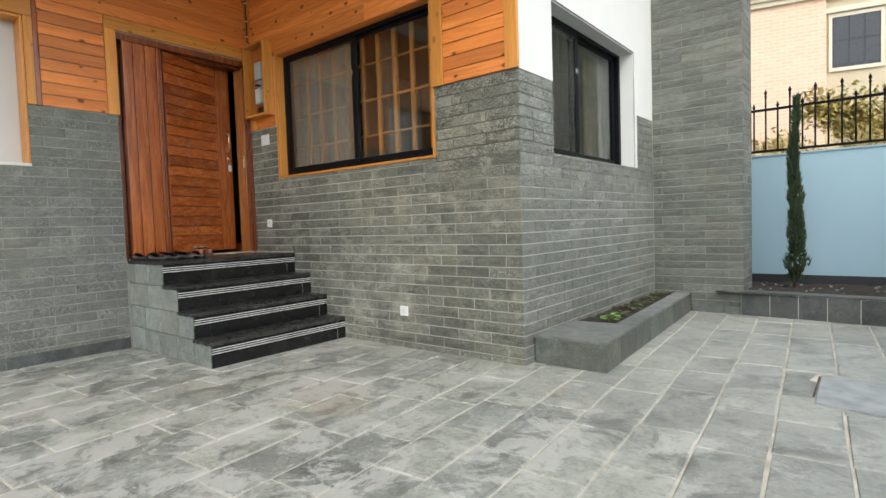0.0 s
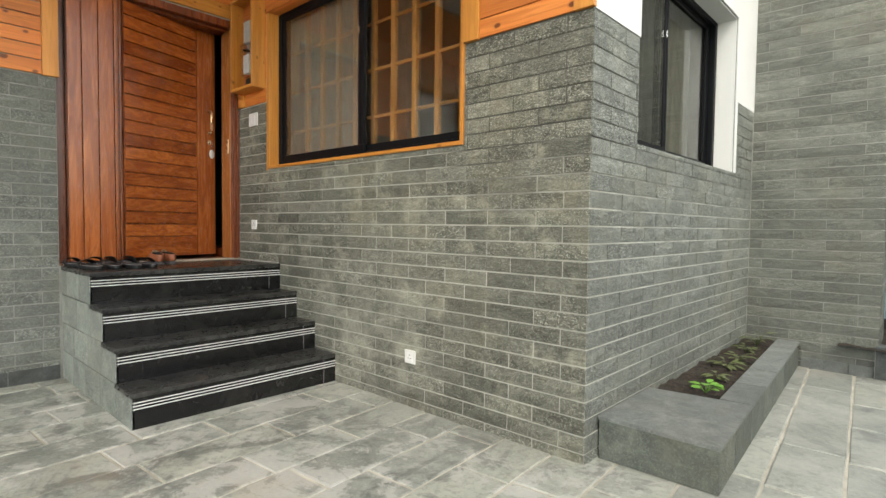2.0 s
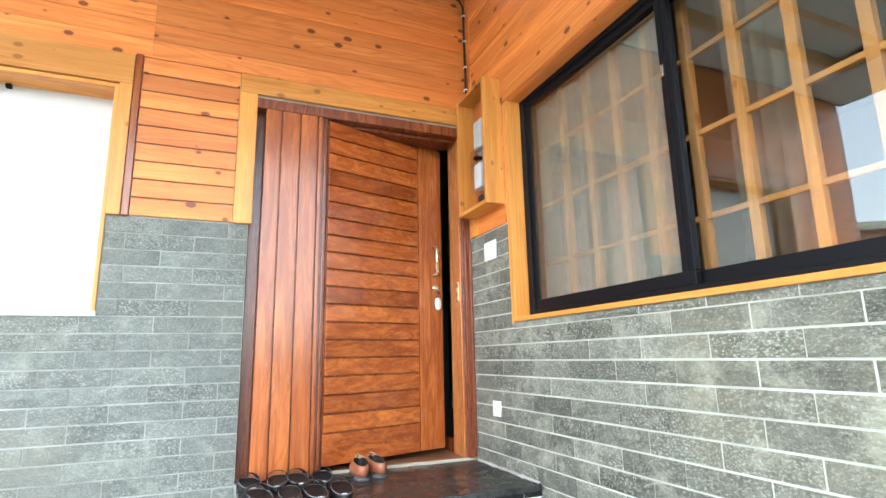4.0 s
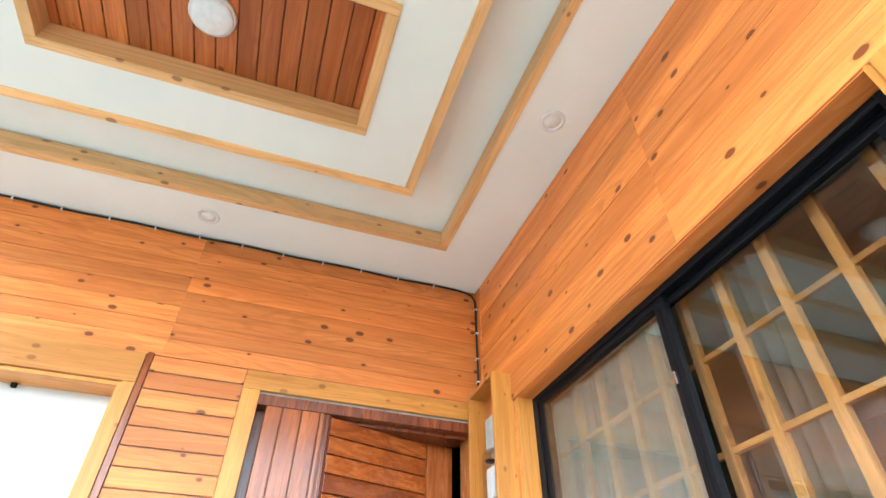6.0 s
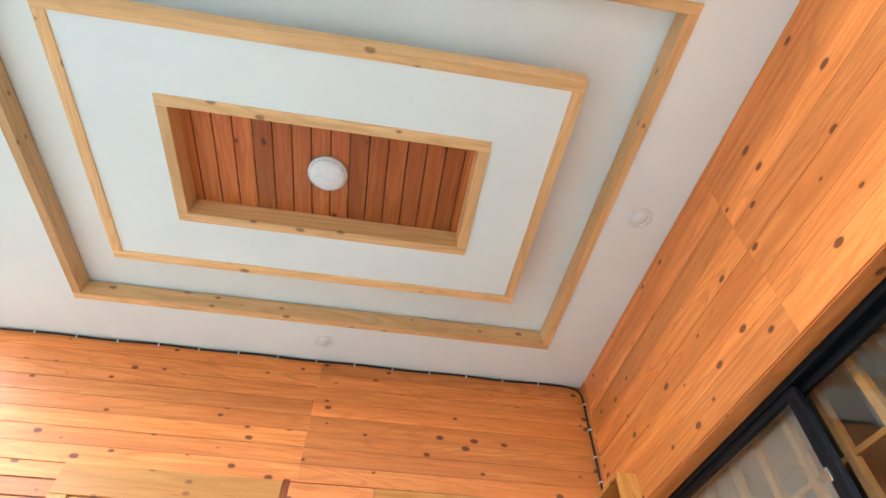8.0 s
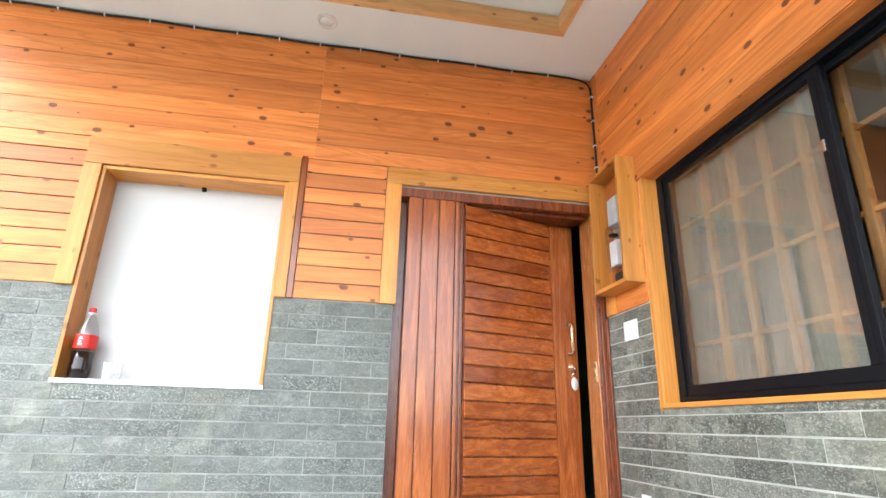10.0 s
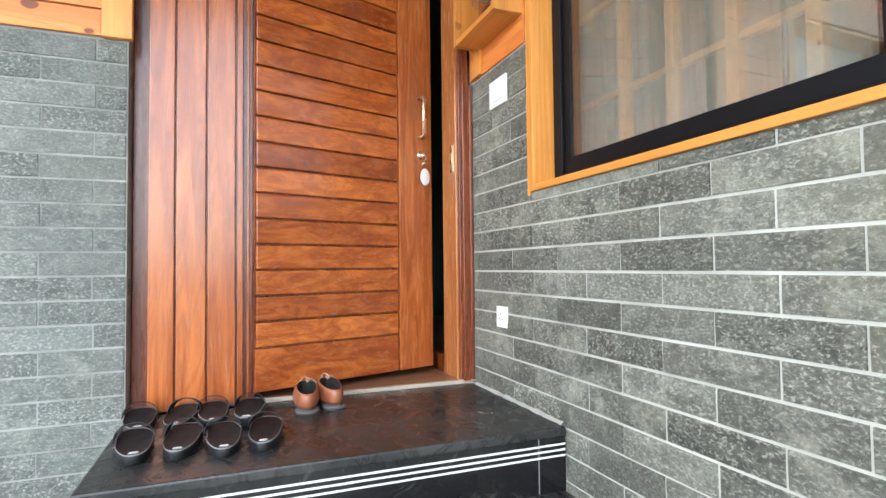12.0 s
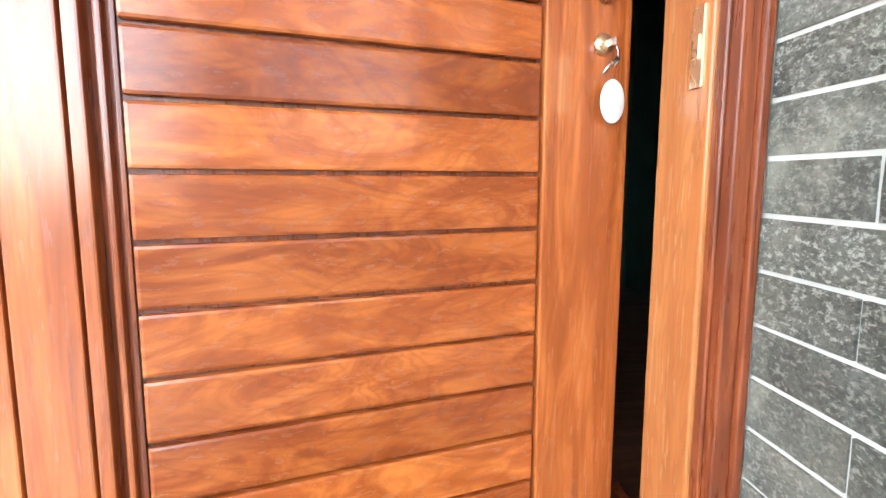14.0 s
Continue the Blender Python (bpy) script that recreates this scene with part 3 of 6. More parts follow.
setting("floor_edge", boxes(((-5.425, 1.90, LAND - 0.02), (-5.40, 3.25, LAND + 0.016)), bev=0.003), plain_mat("threshold_strip", (0.42, 0.36, 0.28), 0.6), "pale threshold strip", "threshold")
bm = boxes(((-8.6, -1.0, 7.0), (-1.88, 9.0, 7.2)), ((-8.6, 6.9, 0), (-2.2, 7.0, 7.0)))
setting("roof_slab", bm, PLASTER, "flat roof and rear of the house", "roof")

# porch ceiling in steps
C1, C2, C3 = (-4.97, -0.26, -2.665, 2.865), (-4.46, 0.15, -3.03, 2.472), (-4.12, 0.562, -3.39, 2.123)
PZ = 3.902                               # underside of the dropped panel
bm = bmesh.new()
# X1 lies past the house corner: an unseen overhang added to hold back sky light
X0, Y0, X1, Y1 = XD - 0.01, -1.04, -1.6, YW


def ring(bm, o, i, z0, z1):
    for a, b in (((o[0], o[1]), (i[0], o[3])), ((i[2], o[1]), (o[2], o[3])), ((i[0], o[1]), (i[2], i[1])), ((i[0], i[3]), (i[2], o[3]))):
        add_box(bm, (*a, z0), (*b, z1))


ring(bm, (X0, Y0, X1, Y1), C1, CZ, CZ + 0.115)
ring(bm, C2, C3, PZ, PZ + 0.05)
add_box(bm, (X0 - 0.2, Y0, CZ + 0.115), (X1, Y1, CZ + 0.4))
setting("ceiling", bm, CEIL, "cream-white stepped porch ceiling with a recess", "ceiling")
setting("ceiling_hanger", boxes(((-4.2, 0.45, PZ + 0.15), (-3.3, 2.2, CZ + 0.115))), CEIL, "packing above the dropped ceiling panel", "ceiling")


def moulding(name, r, w, z0, z1, outside, label):
    """Four pine strips round the rectangle r, mitred by butting; outside: the strip stands outside r's line."""
    t = thing(name, label, "moulding")
    o = (r[0], r[1], r[2], r[3])
    i = (r[0] + w, r[1] + w, r[2] - w, r[3] - w)
    for a, b, mat in (((o[0], o[1]), (i[0], o[3]), MOULD_Y), ((i[2], o[1]), (o[2], o[3]), MOULD_Y), ((i[0], o[1]), (i[2], i[1]), MOULD_X), ((i[0], i[3]), (i[2], o[3]), MOULD_X)):
        part("strip", boxes(((*a, z0), (*b, z1)), bev=0.003), mat, t)
    return t


moulding("ceiling_moulding", C1, 0.05, CZ - 0.012, CZ + 0.105, False, "pale knotty pine moulding round the outer ceiling recess")
moulding("ceiling_moulding", (C2[0] - 0.004, C2[1] - 0.004, C2[2] + 0.004, C2[3] + 0.004), 0.055, PZ - 0.012, PZ + 0.075, True, "pale knotty pine moulding round the dropped ceiling panel")
moulding("ceiling_moulding", C3, 0.055, PZ - 0.012, PZ + 0.12, False, "pale knotty pine frame round the plank recess")
t = thing("plank_recess", "red-brown pine planks lining the ceiling recess", "ceiling panel")
n = 16
for k in range(n):
    a = C3[1] + (C3[3] - C3[1]) * k / n
    b = C3[1] + (C3[3] - C3[1]) * (k + 1) / n
    part("plank", boxes(((C3[0], a + 0.003, PZ + 0.12), (C3[2], b - 0.003, PZ + 0.14)), bev=0.004), RED_X, t)
part("backing", boxes(((C3[0], C3[1], PZ + 0.135), (C3[2], C3[3], PZ + 0.152))), DARK_TEAK, t)

lamp = thing("ceiling_lamp", "round flat white ceiling lamp, switched off", "lamp")
part("diffuser", lathe([(0.0, -0.045), (0.075, -0.043), (0.092, -0.034), (0.098, -0.02)], 32, (-3.775, 1.33, PZ + 0.12)), LAMP_WHITE, lamp)
part("rim", lathe([(0.098, -0.024), (0.104, -0.018), (0.104, 0.0)], 32, (-3.775, 1.33, PZ + 0.12)), WHITE, lamp)
for x, y in ((-5.157, 1.325), (-3.774, 3.045)):
    d = thing("downlight", "small round white recessed ceiling spotlight, off", "spotlight", "ceiling spotlights")
    part("trim_ring", lathe([(0.045, -0.002), (0.05, -0.008), (0.066, -0.006), (0.069, 0.002)], 28, (x, y, CZ)), WHITE, d)
    part("lens", lathe([(0.0, -0.003), (0.046, -0.003), (0.046, 0.001)], 28, (x, y, CZ)), CEIL, d)


# ---- pine cladding ----
def planks(wall, plane, spans, z0, z1, step, mat, proud=0.012, gap=0.003, seam=0.0035):
    """Horizontal planks on a wall; plane 'x' faces +x at XD, plane 'y' faces -y at YW."""
    k, z = 0, z0
    while z < z1 - 0.01:
        zb = min(z + step, z1)
        for a, b in spans(z, zb):
            j = random.uniform(-0.0012, 0.0012)
            if plane == "x":
                bx = boxes(((XD - core, a, z + gap / 2), (XD - core + proud + core + j, b, zb - gap / 2)), bev=seam)
            else:
                bx = boxes(((a, YW + core - proud - core + j, z + gap / 2), (b, YW + core, zb - gap / 2)), bev=seam)
            part("plank", bx, mat, wall)
        z = zb


# entrance wall
def spans_low(z, zb):
    return [(-0.868, 0.018), (1.285, 1.785)]


planks(wall_door, "x", spans_low, TOP + 0.004, 3.11, 0.1012, PINE_Y, 0.010, 0.007)
planks(wall_door, "x", lambda z, zb: [(-0.868, 1.3195), (1.32, 3.235)], 3.11, CZ - 0.002, 0.11, PINE_Y, 0.010, 0.0022, 0.0014)
# window wall
planks(wall_win, "y", lambda z, zb: [(-5.30, -3.4585), (-3.458, XS - 0.105)], 2.94, CZ - 0.002, 0.1555, PINE_X, 0.010, 0.002, 0.0014)
planks(wall_win, "y", lambda z, zb: [(-2.565, XS - 0.105)], TOP + 0.004, 2.94, 0.105, PINE_X, 0.010, 0.006)
planks(wall_win, "y", lambda z, zb: [(-5.31, -4.905)], TOP + 0.004, 2.94, 0.185, PINE_X, 0.006, 0.002)


def board(name, a, b, mat, label, bev=0.004):
    return tagged(part(name, boxes((a, b), bev=bev), mat), label, "trim", kind="structure")


ft = 0.022
board("trim_door_jamb", (XD - 0.008, 1.787, TOP + 0.003), (XD + ft, 1.886, 2.99), TRIM_Z, "honey pine trim beside the door")
board("trim_door_head", (XD - 0.008, 1.787, 2.99), (XD + ft, 3.235, 3.105), TRIM_Y, "honey pine trim over the door")
board("trim_door_corner", (XD - 0.008, 3.236, LAND + 0.02), (XD + 0.012, YW - 0.003, 2.19), DARK_TEAK, "dark teak cover strip in the corner")
board("trim_corner_upper", (XD + 0.014, YW - 0.016, TOP + 0.004), (XD + 0.09, YW + 0.01, CZ - 0.004), PINE_X, "pine corner strip")
board("trim_corner_upper", (XD + 0.0, 3.236, 3.12), (XD + 0.013, YW - 0.002, CZ - 0.004), PINE_Y, "pine corner strip")
board("trim_niche_left", (XD - 0.008, 0.02, TOP + 0.003), (XD + ft, NICHE[0] - 0.002, 2.932), TRIM_Z, "honey pine trim beside the recess")
board("trim_niche_right", (XD - 0.008, NICHE[2] + 0.002, TOP + 0.003), (XD + ft, 1.245, 2.932), TRIM_Z, "honey pine trim beside the recess")
board("trim_niche_strip", (XD - 0.008, 1.247, TOP + 0.003), (XD + 0.016, 1.282, 3.12), TEAK_Z, "red-brown strip beside the recess trim")
board("trim_niche_head", (XD - 0.008, 0.02, 2.933), (XD + ft, 1.245, 3.108), TRIM_Y, "honey pine trim over the recess")
board("trim_wall_end", (-5.62, -0.93, 2.2), (XD + 0.012, -0.87, CZ - 0.004), TEAK_Z, "pine end board at the open side of the porch")
board("trim_house_corner", (XS - 0.102, YW - 0.02, TOP + 0.003), (XS + 0.006, YW + 0.012, CZ - 0.004), TRIM_Z, "honey pine corner board")
board("trim_window_right", (-2.678, YW - 0.022, TOP + 0.003), (-2.567, YW + 0.012, 2.938), TRIM_Z, "honey pine trim beside the window")
board("trim_window_left", (-4.893, YW - 0.004, TOP - 0.58), (-4.872, YW + 0.012, 2.938), TRIM_Z, "honey pine edge beside the window")

# lining of window 1
lin = thing("window_lining", "honey pine boards lining the window opening", "window lining")
x0, z0, x1, z1 = WIN1
part("side_board", boxes(((x0, YW - 0.006, z0), (x0 + 0.022, YW + 0.125, z1)), bev=0.003), TRIM_Z, lin)
part("side_board", boxes(((x1 - 0.022, YW - 0.012, z0), (x1, YW + 0.125, z1)), bev=0.003), TRIM_Z, lin)
part("sill_board", boxes(((x0 + 0.022, YW - 0.012, z0), (x1 - 0.022, YW + 0.125, z0 + 0.024)), bev=0.003), TRIM_X, lin)
part("head_board", boxes(((x0 + 0.022, YW - 0.004, z1 - 0.004), (x1 - 0.022, YW + 0.125, z1)), bev=0.001), PINE_X, lin)


# ---- sliding windows ----
def sliding_window(name, label, a0, z0, a1, z1, depth, put, net_left, split, lean=0.0):
    """Black aluminium slider. put(u, z, d) turns width, height, depth into a place."""
    t = thing(name, label, "window")
    tagged(t, kind="structure")

    def bar(nm, ua, za, ub, zb, da, db, mat=ALU, bev=0.004, parent=None, lab=""):
        return part(nm, boxes((put(ua, za, da), put(ub, zb, db)), bev=bev), mat, parent or t, lab)

    f, d = 0.05, depth
    bar("frame_side", a0, z0, a0 + f, z1, d, d + 0.09)
    bar("frame_side", a1 - f, z0, a1, z1, d, d + 0.09)
    h = 0.026
    bar("frame_head", a0 + f, z1 - h, a1 - f, z1, d, d + 0.09)
    for k in range(2):
        bar("track_lip", a0 + f, z1 - h - 0.007, a1 - f, z1 - h, d + 0.002 + 0.038 * k, d + 0.007 + 0.038 * k, ALU, 0.001)
    bar("frame_sill", a0 + f, z0, a1 - f, z0 + 0.035, d, d + 0.09)
    s = 0.042
    for left, right, dd in ((a0 + f, split + 0.045, d + 0.012), (split - 0.045, a1 - f, d + 0.048)):
        zb, zt = z0 + 0.035, z1 - h
        sash = bar("sash_rail", left, zb, right, zb + 0.055, dd, dd + 0.03)
        bar("sash_rail", left, zt - 0.034, right, zt, dd, dd + 0.03)
        bar("sash_stile", left, zb + 0.055, left + s, zt - 0.034, dd, dd + 0.03)
        bar("sash_stile", right - s - 0.02, zb + 0.055, right, zt - 0.034, dd, dd + 0.03)
        bar("groove", right - s + 0.006, zb + 0.06, right - s + 0.014, zt - 0.045, dd - 0.004, dd + 0.002, ALU, 0.001)
        pl_, pr_ = left + s - 0.004, right - s - 0.016
        bm = bmesh.new()
        lo = [(pl_, dd + 0.006), (pr_, dd + 0.006 + lean), (pr_, dd + 0.010 + lean), (pl_, dd + 0.010)]
        ring_ = [[bm.verts.new(put(u, z, e)) for u, e in lo] for z in (zb + 0.05, zt - 0.03)]
        bm.faces.new(ring_[0][::-1]), bm.faces.new(ring_[1])
        for q in range(4):
            bm.faces.new((ring_[0][q], ring_[0][(q + 1) % 4], ring_[1][(q + 1) % 4], ring_[1][q]))
        bmesh.ops.recalc_face_normals(bm, faces=bm.faces[:])
        pane = part("glass_pane", bm, GLASS, t)
        pane.visible_shadow = False
    if net_left:
        n = bar("insect_screen", a0 + f + 0.01, z0 + 0.06, split, z1 - h - 0.02, d + 0.082, d + 0.0835, NET, 0, None, "brown insect mesh")
        n.visible_shadow = False
    bar("latch", split - 0.008, z1 - 0.40, split + 0.008, z1 - 0.35, d + 0.002, d + 0.014, STEEL, 0.003)
    return t


sliding_window("window_1", "black aluminium sliding window with an insect screen", x0 + 0.022, z0 + 0.024, x1 - 0.022, z1 - 0.004, 0, lambda u, z, d: (u, YW + 0.085 + d, z), True, -3.76, 0.016)
sliding_window("window_2", "black aluminium sliding window in white plaster", WIN2[0], WIN2[1], WIN2[2] - 0.012, WIN2[3] - 0.012, 0, lambda u, z, d: (-2.03 - d, u, z), False, 4.60)

# wooden lattice inside window 1
lat = thing("window_lattice", "honey pine lattice grille behind the window glass", "lattice")
for k in range(9):
    x = -4.64 + 0.2175 * k
    part("vertical_bar", boxes(((x - 0.02, 3.484, z0 - 0.02), (x + 0.02, 3.516, z1 + 0.02)), bev=0.004), LATTICE_Z, lat)
for z in (1.965, 2.31, 2.65):
    part("cross_bar", boxes(((x0 - 0.02, 3.488, z - 0.011), (x1 + 0.02, 3.512, z + 0.011)), bev=0.003), LATTICE_X, lat)
part("frame_rail", boxes(((x0 - 0.04, 3.482, z0 - 0.06), (x1 + 0.04, 3.518, z0 - 0.02))), TRIM_X, lat)
part("frame_rail", boxes(((x0 - 0.04, 3.482, z1 + 0.02), (x1 + 0.04, 3.518, z1 + 0.06))), TRIM_X, lat)


def curtain(label, a, b, z0, z1, put, mat, waves, group=""):
    bm = bmesh.new()
    n = waves * 8
    lo, hi = [], []
    for k in range(n + 1):
        u = a + (b - a) * k / n
        d = 0.035 * math.sin(2 * math.pi * waves * k / n) + 0.012 * math.sin(5.3 * k)
        lo.append(bm.verts.new(put(u, z0, d)))
        hi.append(bm.verts.new(put(u, z1, d * 0.8)))
    for k in range(n):
        f = bm.faces.new((lo[k], lo[k + 1], hi[k + 1], hi[k]))
        f.smooth = True
    bmesh.ops.solidify(bm, geom=bm.faces[:], thickness=0.004)
    tagged(part("curtain", bm, mat), label, "curtain", group)


inw = lambda u, z, d: (u, 3.68 + d, z)
ins = lambda u, z, d: (-2.28 + d, u, z)
curtain("beige curtain gathered behind the screened pane", -4.98, -4.72, 1.3, 3.05, inw, CURTAIN, 4)
curtain("beige curtain gathered behind the lattice", -3.75, -3.45, 1.3, 3.05, inw, CURTAIN, 5)
curtain("beige curtain gathered at the window's end", -2.95, -2.5, 1.3, 3.05, inw, CURTAIN, 6)
curtain("brown curtain gathered behind the side window", 3.75, 4.2, 1.4, 3.0, ins, CURTAIN_BROWN, 5)
curtain("grey curtain drawn behind the side window", 4.2, 5.2, 1.4, 3.0, ins, CURTAIN_GREY, 9)
curtain("beige curtain at the side window's end", 5.28, 5.8, 1.4, 3.0, ins, CURTAIN, 5)

# ---- the white recess in the entrance wall ----
nb = thing("boarded_recess", "white board closing a pine-lined wall opening", "wall recess")
y0, z0, y1, z1 = NICHE
part("board", boxes(((-5.60, y0 + 0.02, z0 + 0.02), (-5.555, y1 - 0.02, z1 - 0.022))), BOARD, nb)
part("lining_side", boxes(((-5.6, y0, z0 + 0.02), (XD + 0.006, y0 + 0.02, z1)), bev=0.003), TRIM_Z, nb)
part("lining_side", boxes(((-5.6, y1 - 0.02, z0 + 0.02), (XD + 0.006, y1, z1)), bev=0.003), TRIM_Z, nb)
part("lining_head", boxes(((-5.6, y0 + 0.02, z1 - 0.022), (XD + 0.006, y1 - 0.02, z1)), bev=0.003), TRIM_Y, nb)
part("sill", boxes(((-5.6, y0 - 0.004, z0 - 0.004), (XD + 0.008, y1 + 0.004, z0 + 0.02)), bev=0.003), PLASTER, nb)
part("catch", boxes(((-5.555, 0.64, z1 - 0.045), (-5.53, 0.665, z1 - 0.022)), bev=0.003), IRON, nb)

# a large bottle and two cups on its sill
bx, by, bz = -5.463, 0.215, NICHE[1] + 0.02
bot = thing("cola_bottle", "large clear plastic bottle half full of dark cola, red label", "bottle")
part("base_fill", lathe([(0.0, 0.002), (0.035, 0.0), (0.047, 0.015), (0.049, 0.05), (0.046, 0.085), (0.049, 0.125), (0.0, 0.127)], 28, (bx, by, bz)), COLA, bot, "dark cola")
part("upper_body", lathe([(0.049, 0.126), (0.0505, 0.15), (0.0505, 0.205), (0.048, 0.225), (0.036, 0.262), (0.02, 0.295), (0.0135, 0.312), (0.0135, 0.32)], 28, (bx, by, bz)), CLEAR, bot, "clear plastic")
lab = part("label", lathe([(0.0512, 0.14), (0.0515, 0.142), (0.0515, 0.203), (0.0512, 0.205)], 28, (bx, by, bz)), RED_LABEL, bot, "red paper label")
part("neck_ring", lathe([(0.0135, 0.31), (0.019, 0.311), (0.019, 0.315), (0.0135, 0.316)], 20, (bx, by, bz)), WHITE, bot)
part("cap", lathe([(0.016, 0.318), (0.0165, 0.32), (0.0165, 0.336), (0.014, 0.339), (0.0, 0.339)], 20, (bx, by, bz)), RED_LABEL, bot, "red cap")
for k, w in enumerate((0.018, 0.012, 0.016)):
    part("print_bar", boxes(((bx + 0.0495, by - 0.012, bz + 0.155 + 0.014 * k), (bx + 0.0525, by - 0.012 + w, bz + 0.162 + 0.014 * k))), LABEL_WHITE, lab, "pale print")
bot.matrix_world = pose(bx, by, bz) @ Matrix.Diagonal((1.1, 1.1, 1.14, 1)) @ pose(-bx, -by, -bz)
for x, y in ((-5.45, 0.365), (-5.47, 0.395)):
    c = thing("plastic_cup", "thin clear disposable plastic cup standing on the sill", "cup", "cups on the sill")
    part("cup_wall", lathe([(0.0, 0.001), (0.022, 0.0), (0.024, 0.004), (0.033, 0.09), (0.035, 0.093), (0.032, 0.091), (0.022, 0.006), (0.0, 0.005)], 24, (x, y, bz)), CUP, c)

# ---- door ----
dr = thing("entrance_door", "red-brown teak slatted door standing ajar", "door")
tagged(dr, kind="structure")
fx0, fx1 = -5.60, -5.40
part("jamb", boxes(((fx0, 1.873, LAND), (-5.475, 1.938, 2.915)), bev=0.004), DARK_TEAK, dr, "dark teak jamb")
part("head", boxes(((fx0, 1.873, 2.915), (fx1 + 0.012, 3.235, 2.978)), bev=0.004), DARK_TEAK, dr, "dark teak head")
part("head_stop", boxes(((fx0, 2.31, 2.892), (fx1 - 0.05, 3.17, 2.915)), bev=0.004), DARK_TEAK, dr)
part("jamb", boxes(((fx0, 3.188, LAND + 0.012), (fx1 - 0.035, 3.252, 2.93)), bev=0.004), TEAK_LIGHT, dr)
jm = part("jamb_moulding", boxes(((fx1 - 0.035, 3.205, LAND + 0.012), (fx1 + 0.012, 3.236, 2.93)), ((fx1 - 0.035, 3.196, LAND + 0.012), (fx1 - 0.012, 3.205, 2.93)), bev=0.004), DARK_TEAK, dr, "dark teak moulding")
part("strike_plate", boxes(((-5.49, 3.184, 1.80), (-5.455, 3.189, 1.93)), ((-5.482, 3.181, 1.845), (-5.463, 3.185, 1.885)), bev=0.0015), BRASS, dr, "pale metal strike plate")
fp = part("fixed_panel", boxes(((-5.46, 1.938, LAND + 0.004), (-5.41, 2.303, 2.915))), DARK_TEAK, dr, "fixed plank panel beside the leaf")
for a, b in ((1.939, 2.026), (2.032, 2.134), (2.140, 2.239), (2.245, 2.268)):
    part("panel_plank", boxes(((-5.42, a, LAND + 0.004), (-5.386, b, 2.913)), bev=0.004), TEAK_Z, fp)
part("mullion", boxes(((-5.47, 2.27, LAND + 0.004), (-5.412, 2.312, 2.915)), bev=0.004), DARK_TEAK, dr, "dark teak mullion")
part("mullion_bead", boxes(((-5.412, 2.281, LAND + 0.004), (-5.396, 2.292, 2.915)), bev=0.004), TEAK_Z, dr)
part("skirting_block", boxes(((-5.78, 3.19, LAND + 0.012), (-5.6, 3.215, LAND + 0.10)), bev=0.004), DARK_TEAK, dr)

leaf = part("leaf", boxes(((-0.044, 0.004, 0.004), (-0.016, 0.898, 2.032))), DARK_TEAK, dr, "teak leaf with horizontal slats")
ang = 18.0
leaf.matrix_world = pose(-5.388, 2.308, LAND + 0.043, 0, 0, ang)


def on_leaf(name, a, b, mat, bev=0.005, label=""):
    ob = part(name, boxes((a, b), bev=bev), mat, leaf, label)
    return ob


on_leaf("bottom_rail", (-0.03, 0.004, 0.0), (0.0, 0.684, 0.168), TEAK_Y)
z = 0.171
while z < 1.97:
    on_leaf("slat", (-0.026, 0.008, z + 0.0035), (0.0 + random.uniform(-0.001, 0.001), 0.686, min(z + 0.1028, 2.03) - 0.0035), TEAK_Y, 0.006)
    z += 0.1028
on_leaf("lock_stile", (-0.04, 0.692, 0.0), (0.003, 0.888, 2.035), TEAK_Z, 0.004)
on_leaf("hinge_stile", (-0.04, 0.0, 0.0), (-0.004, 0.006, 2.035), DARK_TEAK, 0.001)
hz = 1.035
bm = tube([(0.0, 0.815, 1.12), (0.03, 0.815, 1.12), (0.042, 0.815, 1.135), (0.042, 0.815, 1.30), (0.03, 0.815, 1.315), (0.0, 0.815, 1.315)], 0.010, 10)
part("pull_handle", bm, BRASS, leaf, "pale brass bar handle")
bm = lathe([(0.0, 0.012), (0.016, 0.011), (0.021, 0.004), (0.022, 0.0)], 24)
bmesh.ops.transform(bm, matrix=pose(0.003, 0.82, hz, 0, 90, 0), verts=bm.verts)
part("lock_rose", bm, BRASS, leaf, "round brass lock")
bm = boxes(((0.014, 0.817, hz - 0.008), (0.04, 0.823, hz + 0.006)), bev=0.001)
tube([(0.038, 0.82, hz - 0.004), (0.04, 0.826, hz - 0.02), (0.036, 0.83, hz - 0.035), (0.033, 0.825, hz - 0.048)], 0.0018, 6, bm)
tube([(0.036, 0.83, hz - 0.03), (0.034, 0.81, hz - 0.045), (0.03, 0.80, hz - 0.062)], [0.005, 0.003, 0.0025], 6, bm)
part("key", bm, STEEL, leaf, "steel key on a ring")
bm = lathe([(0.0, -0.0025), (0.027, -0.002), (0.029, 0.0), (0.027, 0.002), (0.0, 0.0025)], 28, squash=1.45)
bmesh.ops.transform(bm, matrix=pose(0.022, 0.832, hz - 0.108, 0, 90, 0) @ pose(0, 0, 0, 0, 0, 90), verts=bm.verts)
part("key_tag", bm, WHITE, leaf, "white oval key tag")

# ---- meter box ----
mb = thing("meter_box", "open honey pine box holding an electricity meter", "meter box")
mx0, mx1, my, mz0, mz1, mt = -5.295, -4.908, 3.128, 2.315, 3.105, 0.024
part("side", boxes(((mx0, my, mz0), (mx0 + mt, YW, mz1)), bev=0.003), TRIM_Z, mb)
part("side", boxes(((mx1 - mt, my, mz0), (mx1, YW, mz1)), bev=0.003), TRIM_Z, mb)
